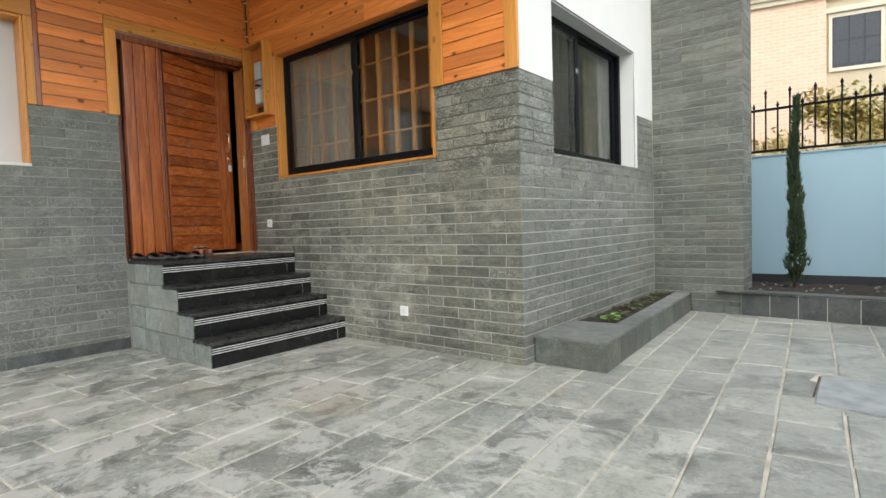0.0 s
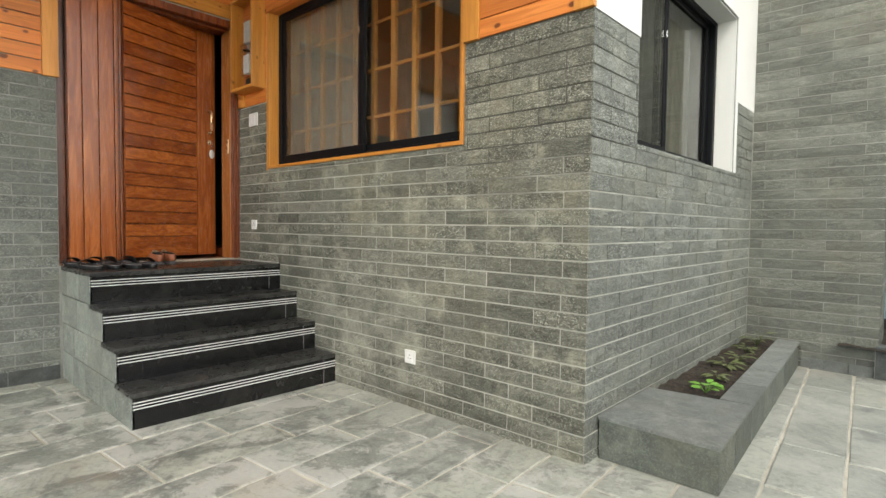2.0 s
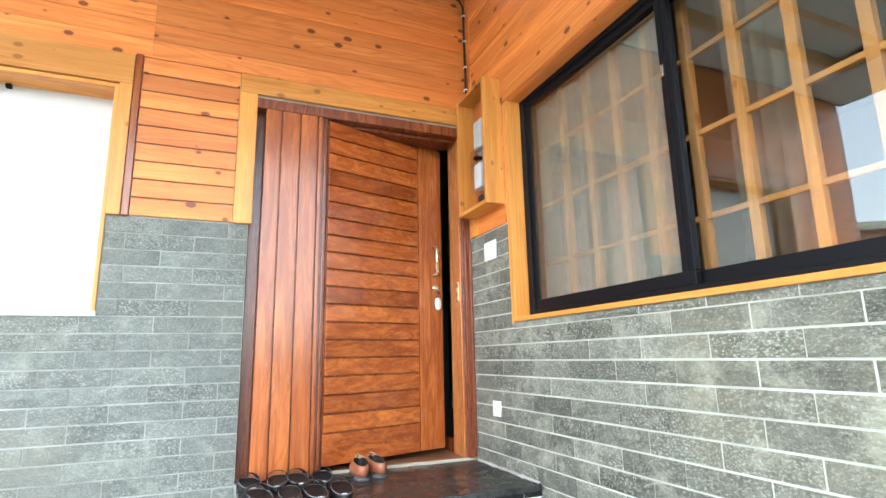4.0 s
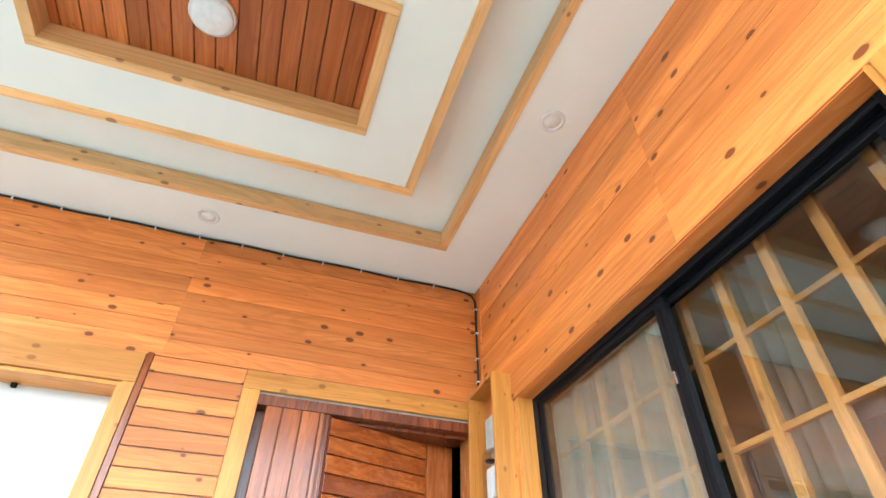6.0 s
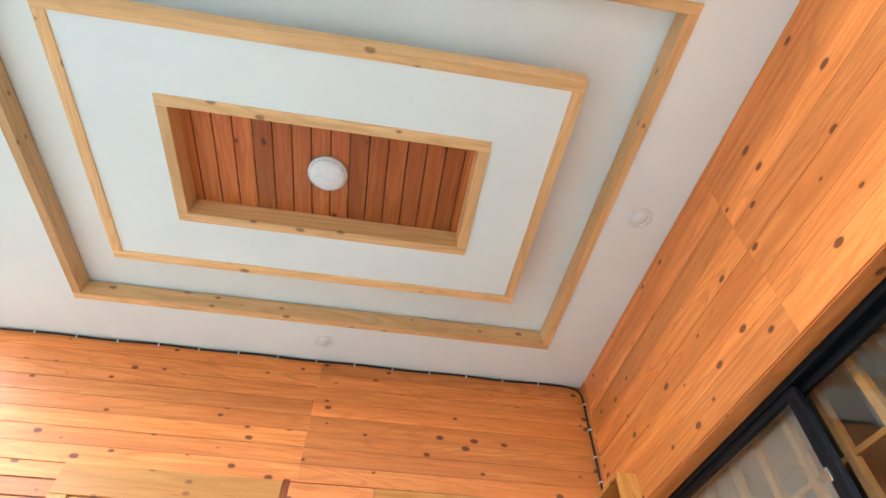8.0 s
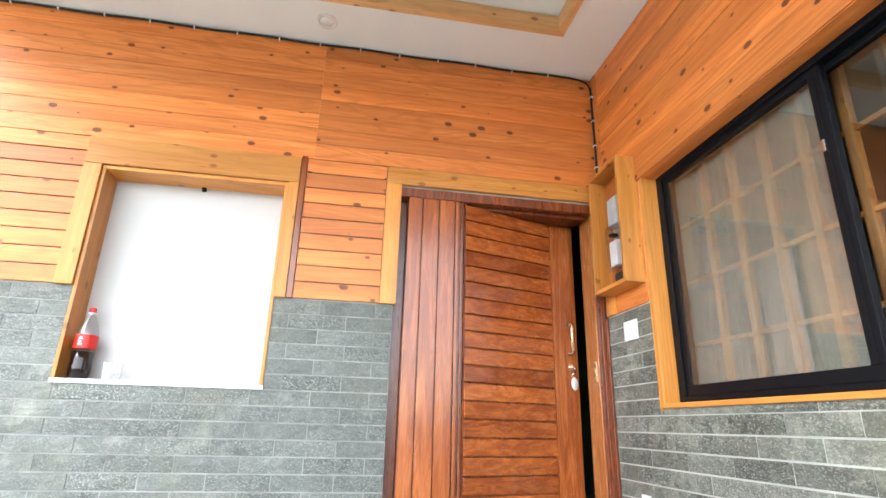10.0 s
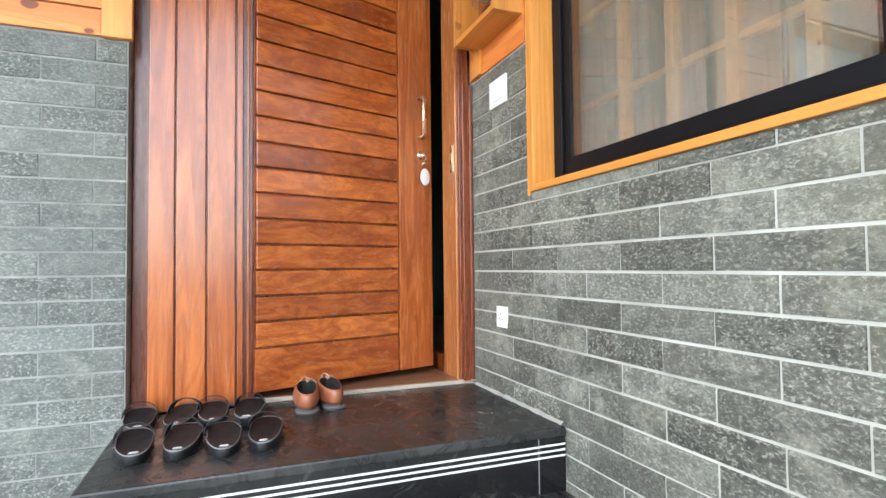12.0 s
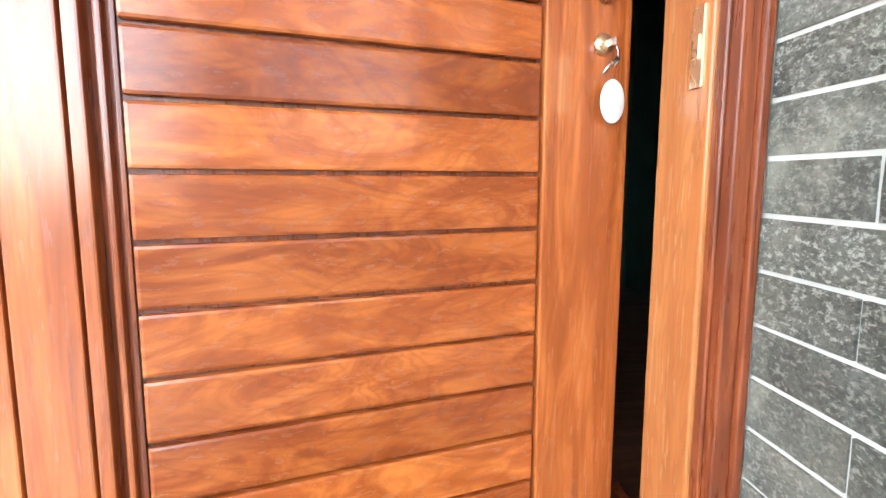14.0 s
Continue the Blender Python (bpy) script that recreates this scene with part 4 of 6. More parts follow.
part("bottom", boxes(((mx0 + mt, my, mz0), (mx1 - mt, YW, mz0 + mt)), bev=0.003), TRIM_X, mb)
part("top", boxes(((mx0 + mt, my, mz1 - mt), (mx1 - mt, YW, mz1)), bev=0.003), TRIM_X, mb)
part("back", boxes(((mx0 + mt, YW - 0.012, mz0 + mt), (mx1 - mt, YW, mz1 - mt))), RED_X, mb, "darker red back board")
part("cleat", boxes(((mx0 - 0.04, YW - 0.02, 2.203), (mx0 + 0.035, YW - 0.006, mz0)), bev=0.003), TRIM_Z, mb)
mc = -5.10
met = thing("electricity_meter", "grey electricity meter under a clear cover", "meter")
part("backplate", boxes(((mc - 0.075, YW - 0.035, 2.50), (mc + 0.075, YW - 0.012, 2.92)), bev=0.004), GREY_PLASTIC, met)
part("case", boxes(((mc - 0.06, YW - 0.075, 2.72), (mc + 0.06, YW - 0.035, 2.91)), bev=0.012), GREY_PLASTIC, met)
part("cover", boxes(((mc - 0.065, YW - 0.105, 2.43), (mc + 0.065, YW - 0.036, 2.715)), bev=0.02), CLEAR, met, "clear plastic cover")
part("register", boxes(((mc - 0.045, YW - 0.085, 2.46), (mc + 0.045, YW - 0.036, 2.62)), bev=0.008), WHITE, met)
part("disc", lathe([(0.0, 0), (0.028, 0.0), (0.03, 0.006), (0.028, 0.012), (0.0, 0.012)], 20, (mc, YW - 0.075, 2.65)), IRON, met)
part("terminal", boxes(((mc - 0.05, YW - 0.06, 2.36), (mc + 0.05, YW - 0.012, 2.425)), bev=0.006), RUBBER, met)


# ---- switches and sockets ----
def plate(name, label, put, w, h, rocker):
    t = thing(name, label, "switch" if rocker else "socket")
    part("cover_plate", boxes((put(-w / 2, -h / 2, 0), put(w / 2, h / 2, 0.011)), bev=0.003), WHITE, t)
    if rocker:
        part("rocker", boxes((put(-w * 0.22, -h * 0.3, 0.011), put(w * 0.22, h * 0.3, 0.0145)), bev=0.001), LAMP_WHITE, t)
    else:
        part("insert", boxes((put(-w * 0.3, -h * 0.3, 0.011), put(w * 0.3, h * 0.3, 0.013)), bev=0.001), LAMP_WHITE, t)
        for u, v in ((-0.012, -0.008), (0.012, -0.008), (0, 0.012)):
            part("pin_hole", boxes((put(u - 0.003, v - 0.003, 0.0128), put(u + 0.003, v + 0.003, 0.0136))), IRON, t)


def face_w(x, z):
    return lambda u, v, d: (x + u, YW - 0.002 - d, z + v)


plate("bell_switch", "square white switch on the dark slate below the meter", face_w(-5.11, 2.075), 0.145, 0.115, True)
plate("wall_socket", "white socket on the slate beside the door", face_w(-5.10, 1.153), 0.085, 0.085, False)
plate("wall_socket", "white socket low on the slate wall", face_w(-3.097, 0.322), 0.09, 0.085, False)
plate("wall_socket", "white socket on the blue garden wall", lambda u, v, d: (0.55 + u, 7.43 - d, 0.795 + v), 0.11, 0.095, False)

# ---- cable with clips ----
pts = [(XD + 0.02, y, CZ - 0.014 + 0.004 * math.sin(y * 9)) for y in np.linspace(-1.0, 3.08, 40)]
pts += [(XD + 0.022, 3.15, CZ - 0.02), (XD + 0.03, 3.205, CZ - 0.045), (XD + 0.04, 3.225, CZ - 0.10)]
pts += [(XD + 0.042 + 0.004 * math.sin(z * 8), 3.228, z) for z in np.linspace(CZ - 0.18, 3.20, 8)] + [(XD + 0.11, 3.228, 3.14), (XD + 0.13, 3.23, 3.10)]
cb = thing("power_cable", "black cable clipped along the ceiling to the meter", "cable")
part("cable", tube(pts, 0.0075, 8), CABLE, cb)
for k in range(15):
    y = -0.9 + 0.272 * k
    part("clip", boxes(((XD + 0.012, y - 0.004, CZ - 0.03), (XD + 0.032, y + 0.004, CZ - 0.001)), bev=0.001), WHITE, cb)
for z in (3.82, 3.62, 3.42, 3.25):
    part("clip", boxes(((XD + 0.028, 3.218, z - 0.004), (XD + 0.056, 3.24, z + 0.004)), bev=0.001), WHITE, cb)

# ---- steps ----
st = thing("entrance_steps", "four polished black granite steps with white-striped risers", "steps")
sy0, sy1 = 1.885, YW - 0.004
edge = (-3.90, -4.165, -4.42, -4.675)
rise = LAND / 4
for k, x in enumerate(edge):
    z1, zb = rise * (k + 1), rise * k
    back = edge[k + 1] + 0.0 if k < 3 else XD - 0.03
    part("tread" if k < 3 else "landing_slab", boxes(((x + 0.006, sy0 - 0.006, z1 - 0.03), (back - 0.02, sy1, z1)), bev=0.006), TREAD, st, "black granite landing" if k == 3 else "")
    r = part("riser", boxes(((x - 0.012, sy0 + 0.002, zb), (x, sy1, z1 - 0.03))), GRANITE, st)
    for j in range(3):
        zz = z1 - 0.094 + 0.018 * j
        part("stripe", boxes(((x - 0.002, sy0 + 0.004, zz), (x + 0.0025, sy1 - 0.002, zz + 0.0055))), STRIPE, r, "pale inlaid stripe")
    part("riser_joint", boxes(((x - 0.002, 3.148, zb + 0.004), (x + 0.0012, 3.1515, z1 - 0.031))), RIM, r, "thin grey joint")
    part("core", boxes(((x - 0.012, sy0 + 0.015, -0.05), (XD, sy1, z1 - 0.03)) if k == 3 else ((x - 0.012, sy0 + 0.015, -0.05), (edge[k + 1] - 0.012, sy1, z1 - 0.03))), GROUT, st)
    a = x
    for j, w in enumerate((0.26, 0.31, 0.33, 0.3, 0.3, 0.3)):
        b = max(a - w, XD + 0.002)
        part("side_tile", boxes(((a - 0.001 if j else a, sy0 - 0.004, zb + 0.003), (b + 0.003, sy0 + 0.015, z1 - (0.004 if k < 3 else 0.03))), bev=0.002), STEP_TILE, st)
        a = b
        if a <= XD + 0.01:
            break

# cement squeezed out along the landing's edge
bm = bmesh.new()
xs = np.linspace(edge[3] - 0.01, XD + 0.02, 60)
prof = [(float(x), 0.007 + 0.006 * noise.noise((float(x) * 22, 0.3, 1.0)) + 0.004 * noise.noise((float(x) * 60, 2.0, 4.0))) for x in xs]
rows_ = [(bm.verts.new((x, YW - 0.006 - max(0.002, w), LAND + 0.0008)), bm.verts.new((x, YW - 0.004, LAND + 0.005 + 0.8 * max(0.002, w))), bm.verts.new((x, YW + 0.004, LAND + 0.005 + 0.8 * max(0.002, w)))) for x, w in prof]
for p, q in zip(rows_, rows_[1:]):
    for k in (0, 1):
        bm.faces.new((p[k], q[k], q[k + 1], p[k + 1])).smooth = True
setting("trim_cement_joint", bm, GROUT_DOOR, "rough pale cement joint along the landing", "mortar joint")

bm = bmesh.new()
for k in range(9):
    fx, fy, fa = random.uniform(-5.2, -4.75), random.uniform(2.4, 3.1), random.uniform(0, 6.28)
    fl = random.uniform(0.006, 0.018)
    c_, s_ = math.cos(fa), math.sin(fa)
    q = [bm.verts.new((fx + fl * (u * c_ - 0.25 * v * s_), fy + fl * (u * s_ + 0.25 * v * c_), LAND + 0.0012 + 0.002 * (u > 0))) for u, v in ((-1, 0), (0, -1), (1, 0), (0, 1))]
    bm.faces.new(q)
tagged(part("leaf_bits", bm, LACE), "pale dry leaf bits on the granite", "debris", kind="stuff")

# ---- footwear ----
def slipper():
    """A black thong slide: flat footbed with a thin worn rim and a broad strap; toe along -x, heel at the origin."""
    t = thing("slipper", "black rubber slide slipper on the granite landing", "slipper", "slippers at the door")
    L, n = 0.285, 40

    def outline(s, k):
        a = 2 * math.pi * k / n
        u, v = (math.copysign(abs(math.cos(a)) ** 0.8, math.cos(a)), math.copysign(abs(math.sin(a)) ** 0.72, math.sin(a)))
        w = 0.046 + 0.006 * (-u) - 0.003 * math.cos(2 * a)
        return (-L / 2 + s * (L / 2) * u, s * w * v * (1 + 0.07 * v * (u < 0)))

    bm = bmesh.new()
    levels = ((0.965, 0.0), (0.995, 0.005), (0.985, 0.016), (1.0, 0.026), (0.985, 0.0285), (0.95, 0.0265), (0.9, 0.0255), (0.4, 0.0245))
    rings = [[bm.verts.new((*outline(s, k), z)) for k in range(n)] for s, z in levels]
    for a, b in zip(rings, rings[1:]):
        for k in range(n):
            bm.faces.new((a[k], a[(k + 1) % n], b[(k + 1) % n], b[k])).smooth = True
    bm.faces.new(rings[0][::-1])
    bm.faces.new(rings[-1])
    part("footbed", bm, RUBBER, t)
    bm = bmesh.new()
    rings = []
    for s, z in ((0.985, 0.0265), (1.006, 0.027), (1.004, 0.0295), (0.982, 0.031), (0.968, 0.029)):
        rings.append([bm.verts.new((*outline(s, k), z)) for k in range(n)])
    for a, b in zip(rings, rings[1:] + rings[:1]):
        for k in range(n):
            bm.faces.new((a[k], a[(k + 1) % n], b[(k + 1) % n], b[k])).smooth = True
    part("rim", bm, RIM, t, "worn grey rim")
    bm = bmesh.new()
    grid = []
    for j in range(7):
        f = j / 6
        x = -0.185 - 0.07 * f
        w = 0.0535 - 0.006 * f * f
        h = 0.050 - 0.016 * f ** 1.5
        grid.append([bm.verts.new((x - 0.012 * math.sin(math.pi * q / 14), -w * math.cos(math.pi * q / 14), 0.018 + h * math.sin(math.pi * q / 14) ** 0.8)) for q in range(15)])
    for a, b in zip(grid, grid[1:]):
        for q in range(14):
            bm.faces.new((a[q], a[q + 1], b[q + 1], b[q])).smooth = True
    bmesh.ops.solidify(bm, geom=bm.faces[:], thickness=-0.004)
    strap = part("strap", bm, RUBBER, t)
    bm = tube([(-0.1845 - 0.012 * math.sin(math.pi * q / 14), -0.0545 * math.cos(math.pi * q / 14), 0.018 + 0.0505 * math.sin(math.pi * q / 14) ** 0.8) for q in range(15)], 0.0018, 6)
    part("strap_edge", bm, RUBBER, strap)
    badge = part("heel_badge", lathe([(0.0, 0.0272), (0.008, 0.0272), (0.009, 0.0255)], 20, (-0.036, 0, 0.0), squash=1.6), GREY_PLASTIC, t, "small pale oval badge")
    part("badge_print", boxes(((-0.039, -0.010, 0.0268), (-0.034, 0.010, 0.0276))), LABEL_WHITE, badge, "pale print")
    return t


sl = slipper()
spots = [(-5.105, 1.952, 6), (-5.10, 2.052, -6), (-5.10, 2.172, 2), (-5.095, 2.272, -6), (-4.825, 1.985, 8), (-4.82, 2.088, -2), (-4.79, 2.212, 2), (-4.80, 2.315, -5)]
for k, (x, y, a) in enumerate(spots):
    m = pose(x, y, LAND, 0, 0, a)
    if k == 0:
        sl.matrix_world = m
    else:
        copy_thing(sl, m)


def shoe():
    """A low laced leather shoe, toe along -x, heel at the origin."""
    t = thing("leather_shoe", "tan leather lace-up shoe with a thin grey sole", "shoe", "pair of leather shoes")
    n = 32

    def ringat(zh, zt, s0, s1, w, bm):
        vs = []
        for k in range(n):
            a = 2 * math.pi * k / n
            u = (math.cos(a) + 1) / 2
            side = 1 if math.sin(a) >= 0 else -1
            wid = w * abs(math.sin(a)) ** 0.8 * (1.10 - 0.26 * u) * side
            vs.append(bm.verts.new((s0 + (s1 - s0) * u, wid, zt + (zh - zt) * u)))
        return vs

    def skin(levels, close_lo, close_hi):
        bm = bmesh.new()
        rs = [ringat(*l, bm) for l in levels]
        for a, b in zip(rs, rs[1:]):
            for k in range(n):
                bm.faces.new((a[k], a[(k + 1) % n], b[(k + 1) % n], b[k])).smooth = True
        if close_lo:
            bm.faces.new(rs[0][::-1])
        if close_hi:
            bm.faces.new(rs[-1])
        return bm

    part("sole", skin(((0.013, 0.010, -0.276, -0.008, 0.044), (0.016, 0.013, -0.279, -0.004, 0.0465), (0.019, 0.017, -0.279, -0.004, 0.0465), (0.0215, 0.0195, -0.276, -0.006, 0.045)), True, True), SOLE, t, "thin grey sole")
    part("heel_block", skin(((0.0, 0.0, -0.075, -0.004, 0.042), (0.014, 0.014, -0.08, -0.002, 0.045)), True, True), SOLE, t, "grey heel block")
    part("toe_pad", skin(((0.0, 0.0, -0.255, -0.11, 0.040), (0.013, 0.011, -0.268, -0.10, 0.045)), True, True), SOLE, t)
    part("upper", skin(((0.021, 0.019, -0.277, -0.002, 0.047), (0.036, 0.030, -0.280, 0.004, 0.052), (0.052, 0.046, -0.262, 0.005, 0.051), (0.064, 0.068, -0.225, 0.003, 0.046), (0.073, 0.088, -0.192, -0.001, 0.041), (0.0755, 0.0925, -0.178, -0.004, 0.0385), (0.0745, 0.0915, -0.172, -0.007, 0.0365)), True, False), LEATHER, t)
    part("lining", skin(((0.0745, 0.0915, -0.172, -0.007, 0.0365), (0.062, 0.078, -0.170, -0.011, 0.034), (0.030, 0.034, -0.176, -0.014, 0.032)), False, True), LEATHER_IN, t, "dark open lining")
    bm = bmesh.new()
    for x, z in ((-0.185, 0.094), (-0.198, 0.088), (-0.211, 0.080), (-0.224, 0.072)):
        tube([(x + 0.006, -0.021, z - 0.008), (x, 0, z - 0.001), (x + 0.006, 0.021, z - 0.008)], 0.002, 6, bm)
    tube([(-0.185, -0.012, 0.098), (-0.172, -0.004, 0.108), (-0.155, 0.004, 0.103), (-0.142, 0.006, 0.092)], 0.0026, 6, bm)
    tube([(-0.183, 0.0, 0.097), (-0.168, 0.009, 0.103), (-0.150, 0.012, 0.096), (-0.158, 0.004, 0.088), (-0.176, 0.0, 0.094)], 0.0026, 6, bm)
    tube([(-0.183, 0.0, 0.097), (-0.172, -0.014, 0.103), (-0.156, -0.022, 0.094), (-0.166, -0.010, 0.094)], 0.0026, 6, bm)
    tube([(-0.183, 0.0, 0.097), (-0.176, 0.020, 0.097), (-0.17, 0.036, 0.086), (-0.165, 0.043, 0.066)], 0.0024, 6, bm)
    part("lace", bm, LACE, t, "pale laces tied in a bow")
    return t


sh = shoe()
sh.matrix_world = pose(-5.142, 2.482, LAND, 0, 0, -5)
copy_thing(sh, pose(-5.172, 2.592, LAND, 0, 0, 5))


# ---- garden end of the court ----
gw = setting("wall_garden", boxes(((-2.2, 7.43, -0.1), (4.2, 7.58, 1.775))), BLUE, "pale blue painted garden wall")
part("plinth_band", boxes(((-2.2, 7.422, 0.0), (2.24, 7.429, 0.335))), BLACK_PAINT, gw, "black painted plinth")
part("coping", boxes(((-2.2, 7.41, 1.775), (4.2, 7.60, 1.795)), bev=0.004), BLUE, gw)

# spiked railing
fence = thing("iron_fence", "black iron railing with spear heads on the blue wall", "fence")
fy = 7.505
part("top_rail", boxes(((-1.25, fy - 0.015, 2.335), (4.15, fy + 0.015, 2.365)), bev=0.003), IRON, fence)
part("bottom_rail", boxes(((-1.25, fy - 0.015, 1.83), (4.15, fy + 0.015, 1.86)), bev=0.003), IRON, fence)


def spear(z0, z1, r=0.0105):
    bm = tube([(0, 0, z0), (0, 0, z1 - 0.10)], r, 6)
    tube([(0, 0, z1 - 0.105), (0, 0, z1 - 0.09), (0, 0, z1 - 0.075)], [0.008, 0.018, 0.008], 8, bm)
    tube([(0, 0, z1 - 0.08), (0, 0, z1 - 0.045), (0, 0, z1)], [0.007, 0.019, 0.001], 8, bm)
    return bm


tall, short = mesh_of("bar", spear(1.83, 2.60), IRON), mesh_of("bar", spear(1.83, 2.44), IRON)
for k in range(41):
    x = -1.02 + 0.1255 * k
    if abs(x - 0.74) < 0.04 or abs(x - 2.56) < 0.06:
        continue
    b = new("bar", tall if k % 2 else short)
    b.parent = fence
    b.matrix_basis = pose(x, fy, 0)
for x in (-1.07, 0.74, 2.56):
    bm = boxes(((x - 0.02, fy - 0.02, 1.79), (x + 0.02, fy + 0.02, 2.42)), bev=0.004)
    tube([(x, fy, 2.42), (x, fy, 2.435), (x, fy, 2.46)], [0.018, 0.022, 0.004], 8, bm)
    part("post", bm, IRON, fence)

# planting bed along the blue wall
KA, KB = Vector((-0.965, 6.25, 0)), Vector((1.78, 6.02, 0))
kd = (KB - KA).normalized()
kn = Vector((kd.y, -kd.x, 0))
bed = thing("garden_bed", "raised bed with a slate-tiled kerb along the blue wall", "flower bed")
kang = math.degrees(math.atan2(kd.y, kd.x))
bed.matrix_world = pose(KA.x, KA.y, 0, 0, 0, kang)
klen = (KB - KA).length
part("kerb_core", boxes(((0.0, 0.006, -0.05), (klen, 0.15, 0.235))), GROUT, bed)
part("kerb_cap", boxes(((0.0, -0.004, 0.235), (klen, 0.16, 0.255)), bev=0.004), KERB_TILE, bed, "grey slate capping")
x, k = 0.0, 0
while x < klen - 0.02:
    w = (0.27, 0.25, 0.24, 0.26)[k % 4]
    part("kerb_tile", boxes(((x + 0.004, 0.0, 0.0), (min(x + w, klen) - 0.004, 0.014, 0.232)), bev=0.002), KERB_TILE, bed)
    x, k = x + w, k + 1


def soil_patch(x0, y0, x1, y1, z, rise):
    bm = bmesh.new()
    nx, ny = max(4, int((x1 - x0) / 0.06)), max(4, int((y1 - y0) / 0.06))
    g = [[bm.verts.new((x0 + (x1 - x0) * i / nx, y0 + (y1 - y0) * j / ny, z + rise * noise.noise((i * 0.37, j * 0.41, 3.0)) + 0.4 * rise * noise.noise((i * 1.3, j * 1.1, 8.0)))) for j in range(ny + 1)] for i in range(nx + 1)]
    for i in range(nx):
        for j in range(ny):
            bm.faces.new((g[i][j], g[i + 1][j], g[i + 1][j + 1], g[i][j + 1])).smooth = True
    return bm


soil = tagged(part("soil_bed", soil_patch(-1.2, 6.2, 2.24, 7.43, 0.235, 0.03), SOIL), "dark loose garden soil with crumbs", "soil", kind="stuff")
bm = bmesh.new()
for k in range(34):
    x, y = random.uniform(-0.9, 1.0), random.uniform(6.45, 7.3)
    s = random.uniform(0.006, 0.022)
    bmesh.ops.create_icosphere(bm, subdivisions=1, radius=s, matrix=Matrix.LocRotScale((x, y, 0.245), None, (1, random.uniform(0.6, 1.2), 0.6)))
tagged(part("soil_crumbs", bm, SLATE_TILE), "pale crumbs and chips on the soil", "debris", kind="stuff")


# ---- planter by the side wall ----
pl = thing("slate_planter", "low slate-clad planter along the side wall", "planter")
P0, P1 = (XS, 3.385), (-1.31, -1.47)    # inner corner; outer edge near and far
PH, PFAR = 0.215, 6.268


def px(y):
    return P1[0] + (P1[1] - P1[0]) * (y - 3.385) / (PFAR - 3.385)


def slab(pts, z0, z1, bev=0.003):
    bm = bmesh.new()
    lo, hi = [bm.verts.new((x, y, z0)) for x, y in pts], [bm.verts.new((x, y, z1)) for x, y in pts]
    bm.faces.new(lo[::-1]), bm.faces.new(hi)
    for k in range(len(pts)):
        bm.faces.new((lo[k], lo[(k + 1) % len(pts)], hi[(k + 1) % len(pts)], hi[k]))
    if bev:
        bmesh.ops.bevel(bm, geom=bm.edges[:], offset=bev, segments=2, affect="EDGES")
    return bm


part("top_slab", slab([(XS + 0.004, 3.38), (px(3.385) + 0.006, 3.38), (px(4.12) + 0.006, 4.12), (XS + 0.004, 4.05)], PH - 0.018, PH), SLATE_TILE, pl)
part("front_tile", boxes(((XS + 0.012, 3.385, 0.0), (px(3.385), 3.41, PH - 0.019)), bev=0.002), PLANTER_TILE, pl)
ys = [3.388, 3.72, 4.12, 4.55, 4.98, 5.42, 5.85, PFAR]
for a, b in zip(ys, ys[1:]):
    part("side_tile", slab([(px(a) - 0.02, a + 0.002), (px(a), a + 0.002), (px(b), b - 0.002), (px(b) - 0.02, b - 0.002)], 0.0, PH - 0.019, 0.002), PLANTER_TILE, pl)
    if a > 4:
        part("cap_slab", slab([(px(a) - 0.16, a + 0.001), (px(a) + 0.006, a + 0.001), (px(b) + 0.006, b - 0.001), (px(b) - 0.16, b - 0.001)], PH - 0.018, PH, 0.003), SLATE_TILE, pl)
part("inner_wall", slab([(px(4.12) - 0.15, 4.05), (px(4.12) - 0.022, 4.12), (px(PFAR) - 0.022, PFAR), (px(PFAR) - 0.15, PFAR)], -0.02, PH - 0.019, 0), GROUT, pl)
part("fill", slab([(XS + 0.012, 3.412), (px(3.42) - 0.022, 3.412), (px(4.1) - 0.022, 4.1), (XS + 0.012, 4.05)], -0.02, PH - 0.019, 0), GROUT, pl)
tagged(part("planter_soil", soil_patch(XS + 0.002, 4.0, -1.45, PFAR, 0.185, 0.035), SOIL), "dark damp planter soil", "soil", kind="stuff")


def leaf_blade(bm, base, tip, width, droop=0.2):
    base, tip = Vector(base), Vector(tip)
    d = tip - base
    side = d.cross(Vector((0, 0, 1)))
    side = side.normalized() if side.length > 1e-5 else Vector((1, 0, 0))
    prof = ((0, 0.15), (0.3, 0.85), (0.6, 1.0), (0.85, 0.55), (1.0, 0.0))
    rows = []
    for s, w in prof:
        p = base + d * s - Vector((0, 0, droop * d.length * s * s))
        rows.append((bm.verts.new(p - side * w * width / 2), bm.verts.new(p + Vector((0, 0, -0.12 * width * w))), bm.verts.new(p + side * w * width / 2)))
    for a, b in zip(rows, rows[1:]):
        for q in (0, 1):
            bm.faces.new((a[q], a[q + 1], b[q + 1], b[q]))


def small_plant(label, x, y, z, n, reach, width, mat, up=0.8):
    t = thing("seedling", label, "plant", "planter seedlings")
    for k in range(n):
        a = 2.4 * k + random.uniform(-0.4, 0.4)
        r = reach * random.uniform(0.6, 1.1)
        h = r * up * random.uniform(0.5, 1.2)
        bm = tube([(x, y, z), (x + 0.35 * r * math.cos(a), y + 0.35 * r * math.sin(a), z + 0.7 * h)], 0.002, 5)
        leaf_blade(bm, (x + 0.33 * r * math.cos(a), y + 0.33 * r * math.sin(a), z + 0.68 * h), (x + r * math.cos(a), y + r * math.sin(a), z + h), width * random.uniform(0.7, 1.1), 0.3)
        part("leaf", bm, mat, t)


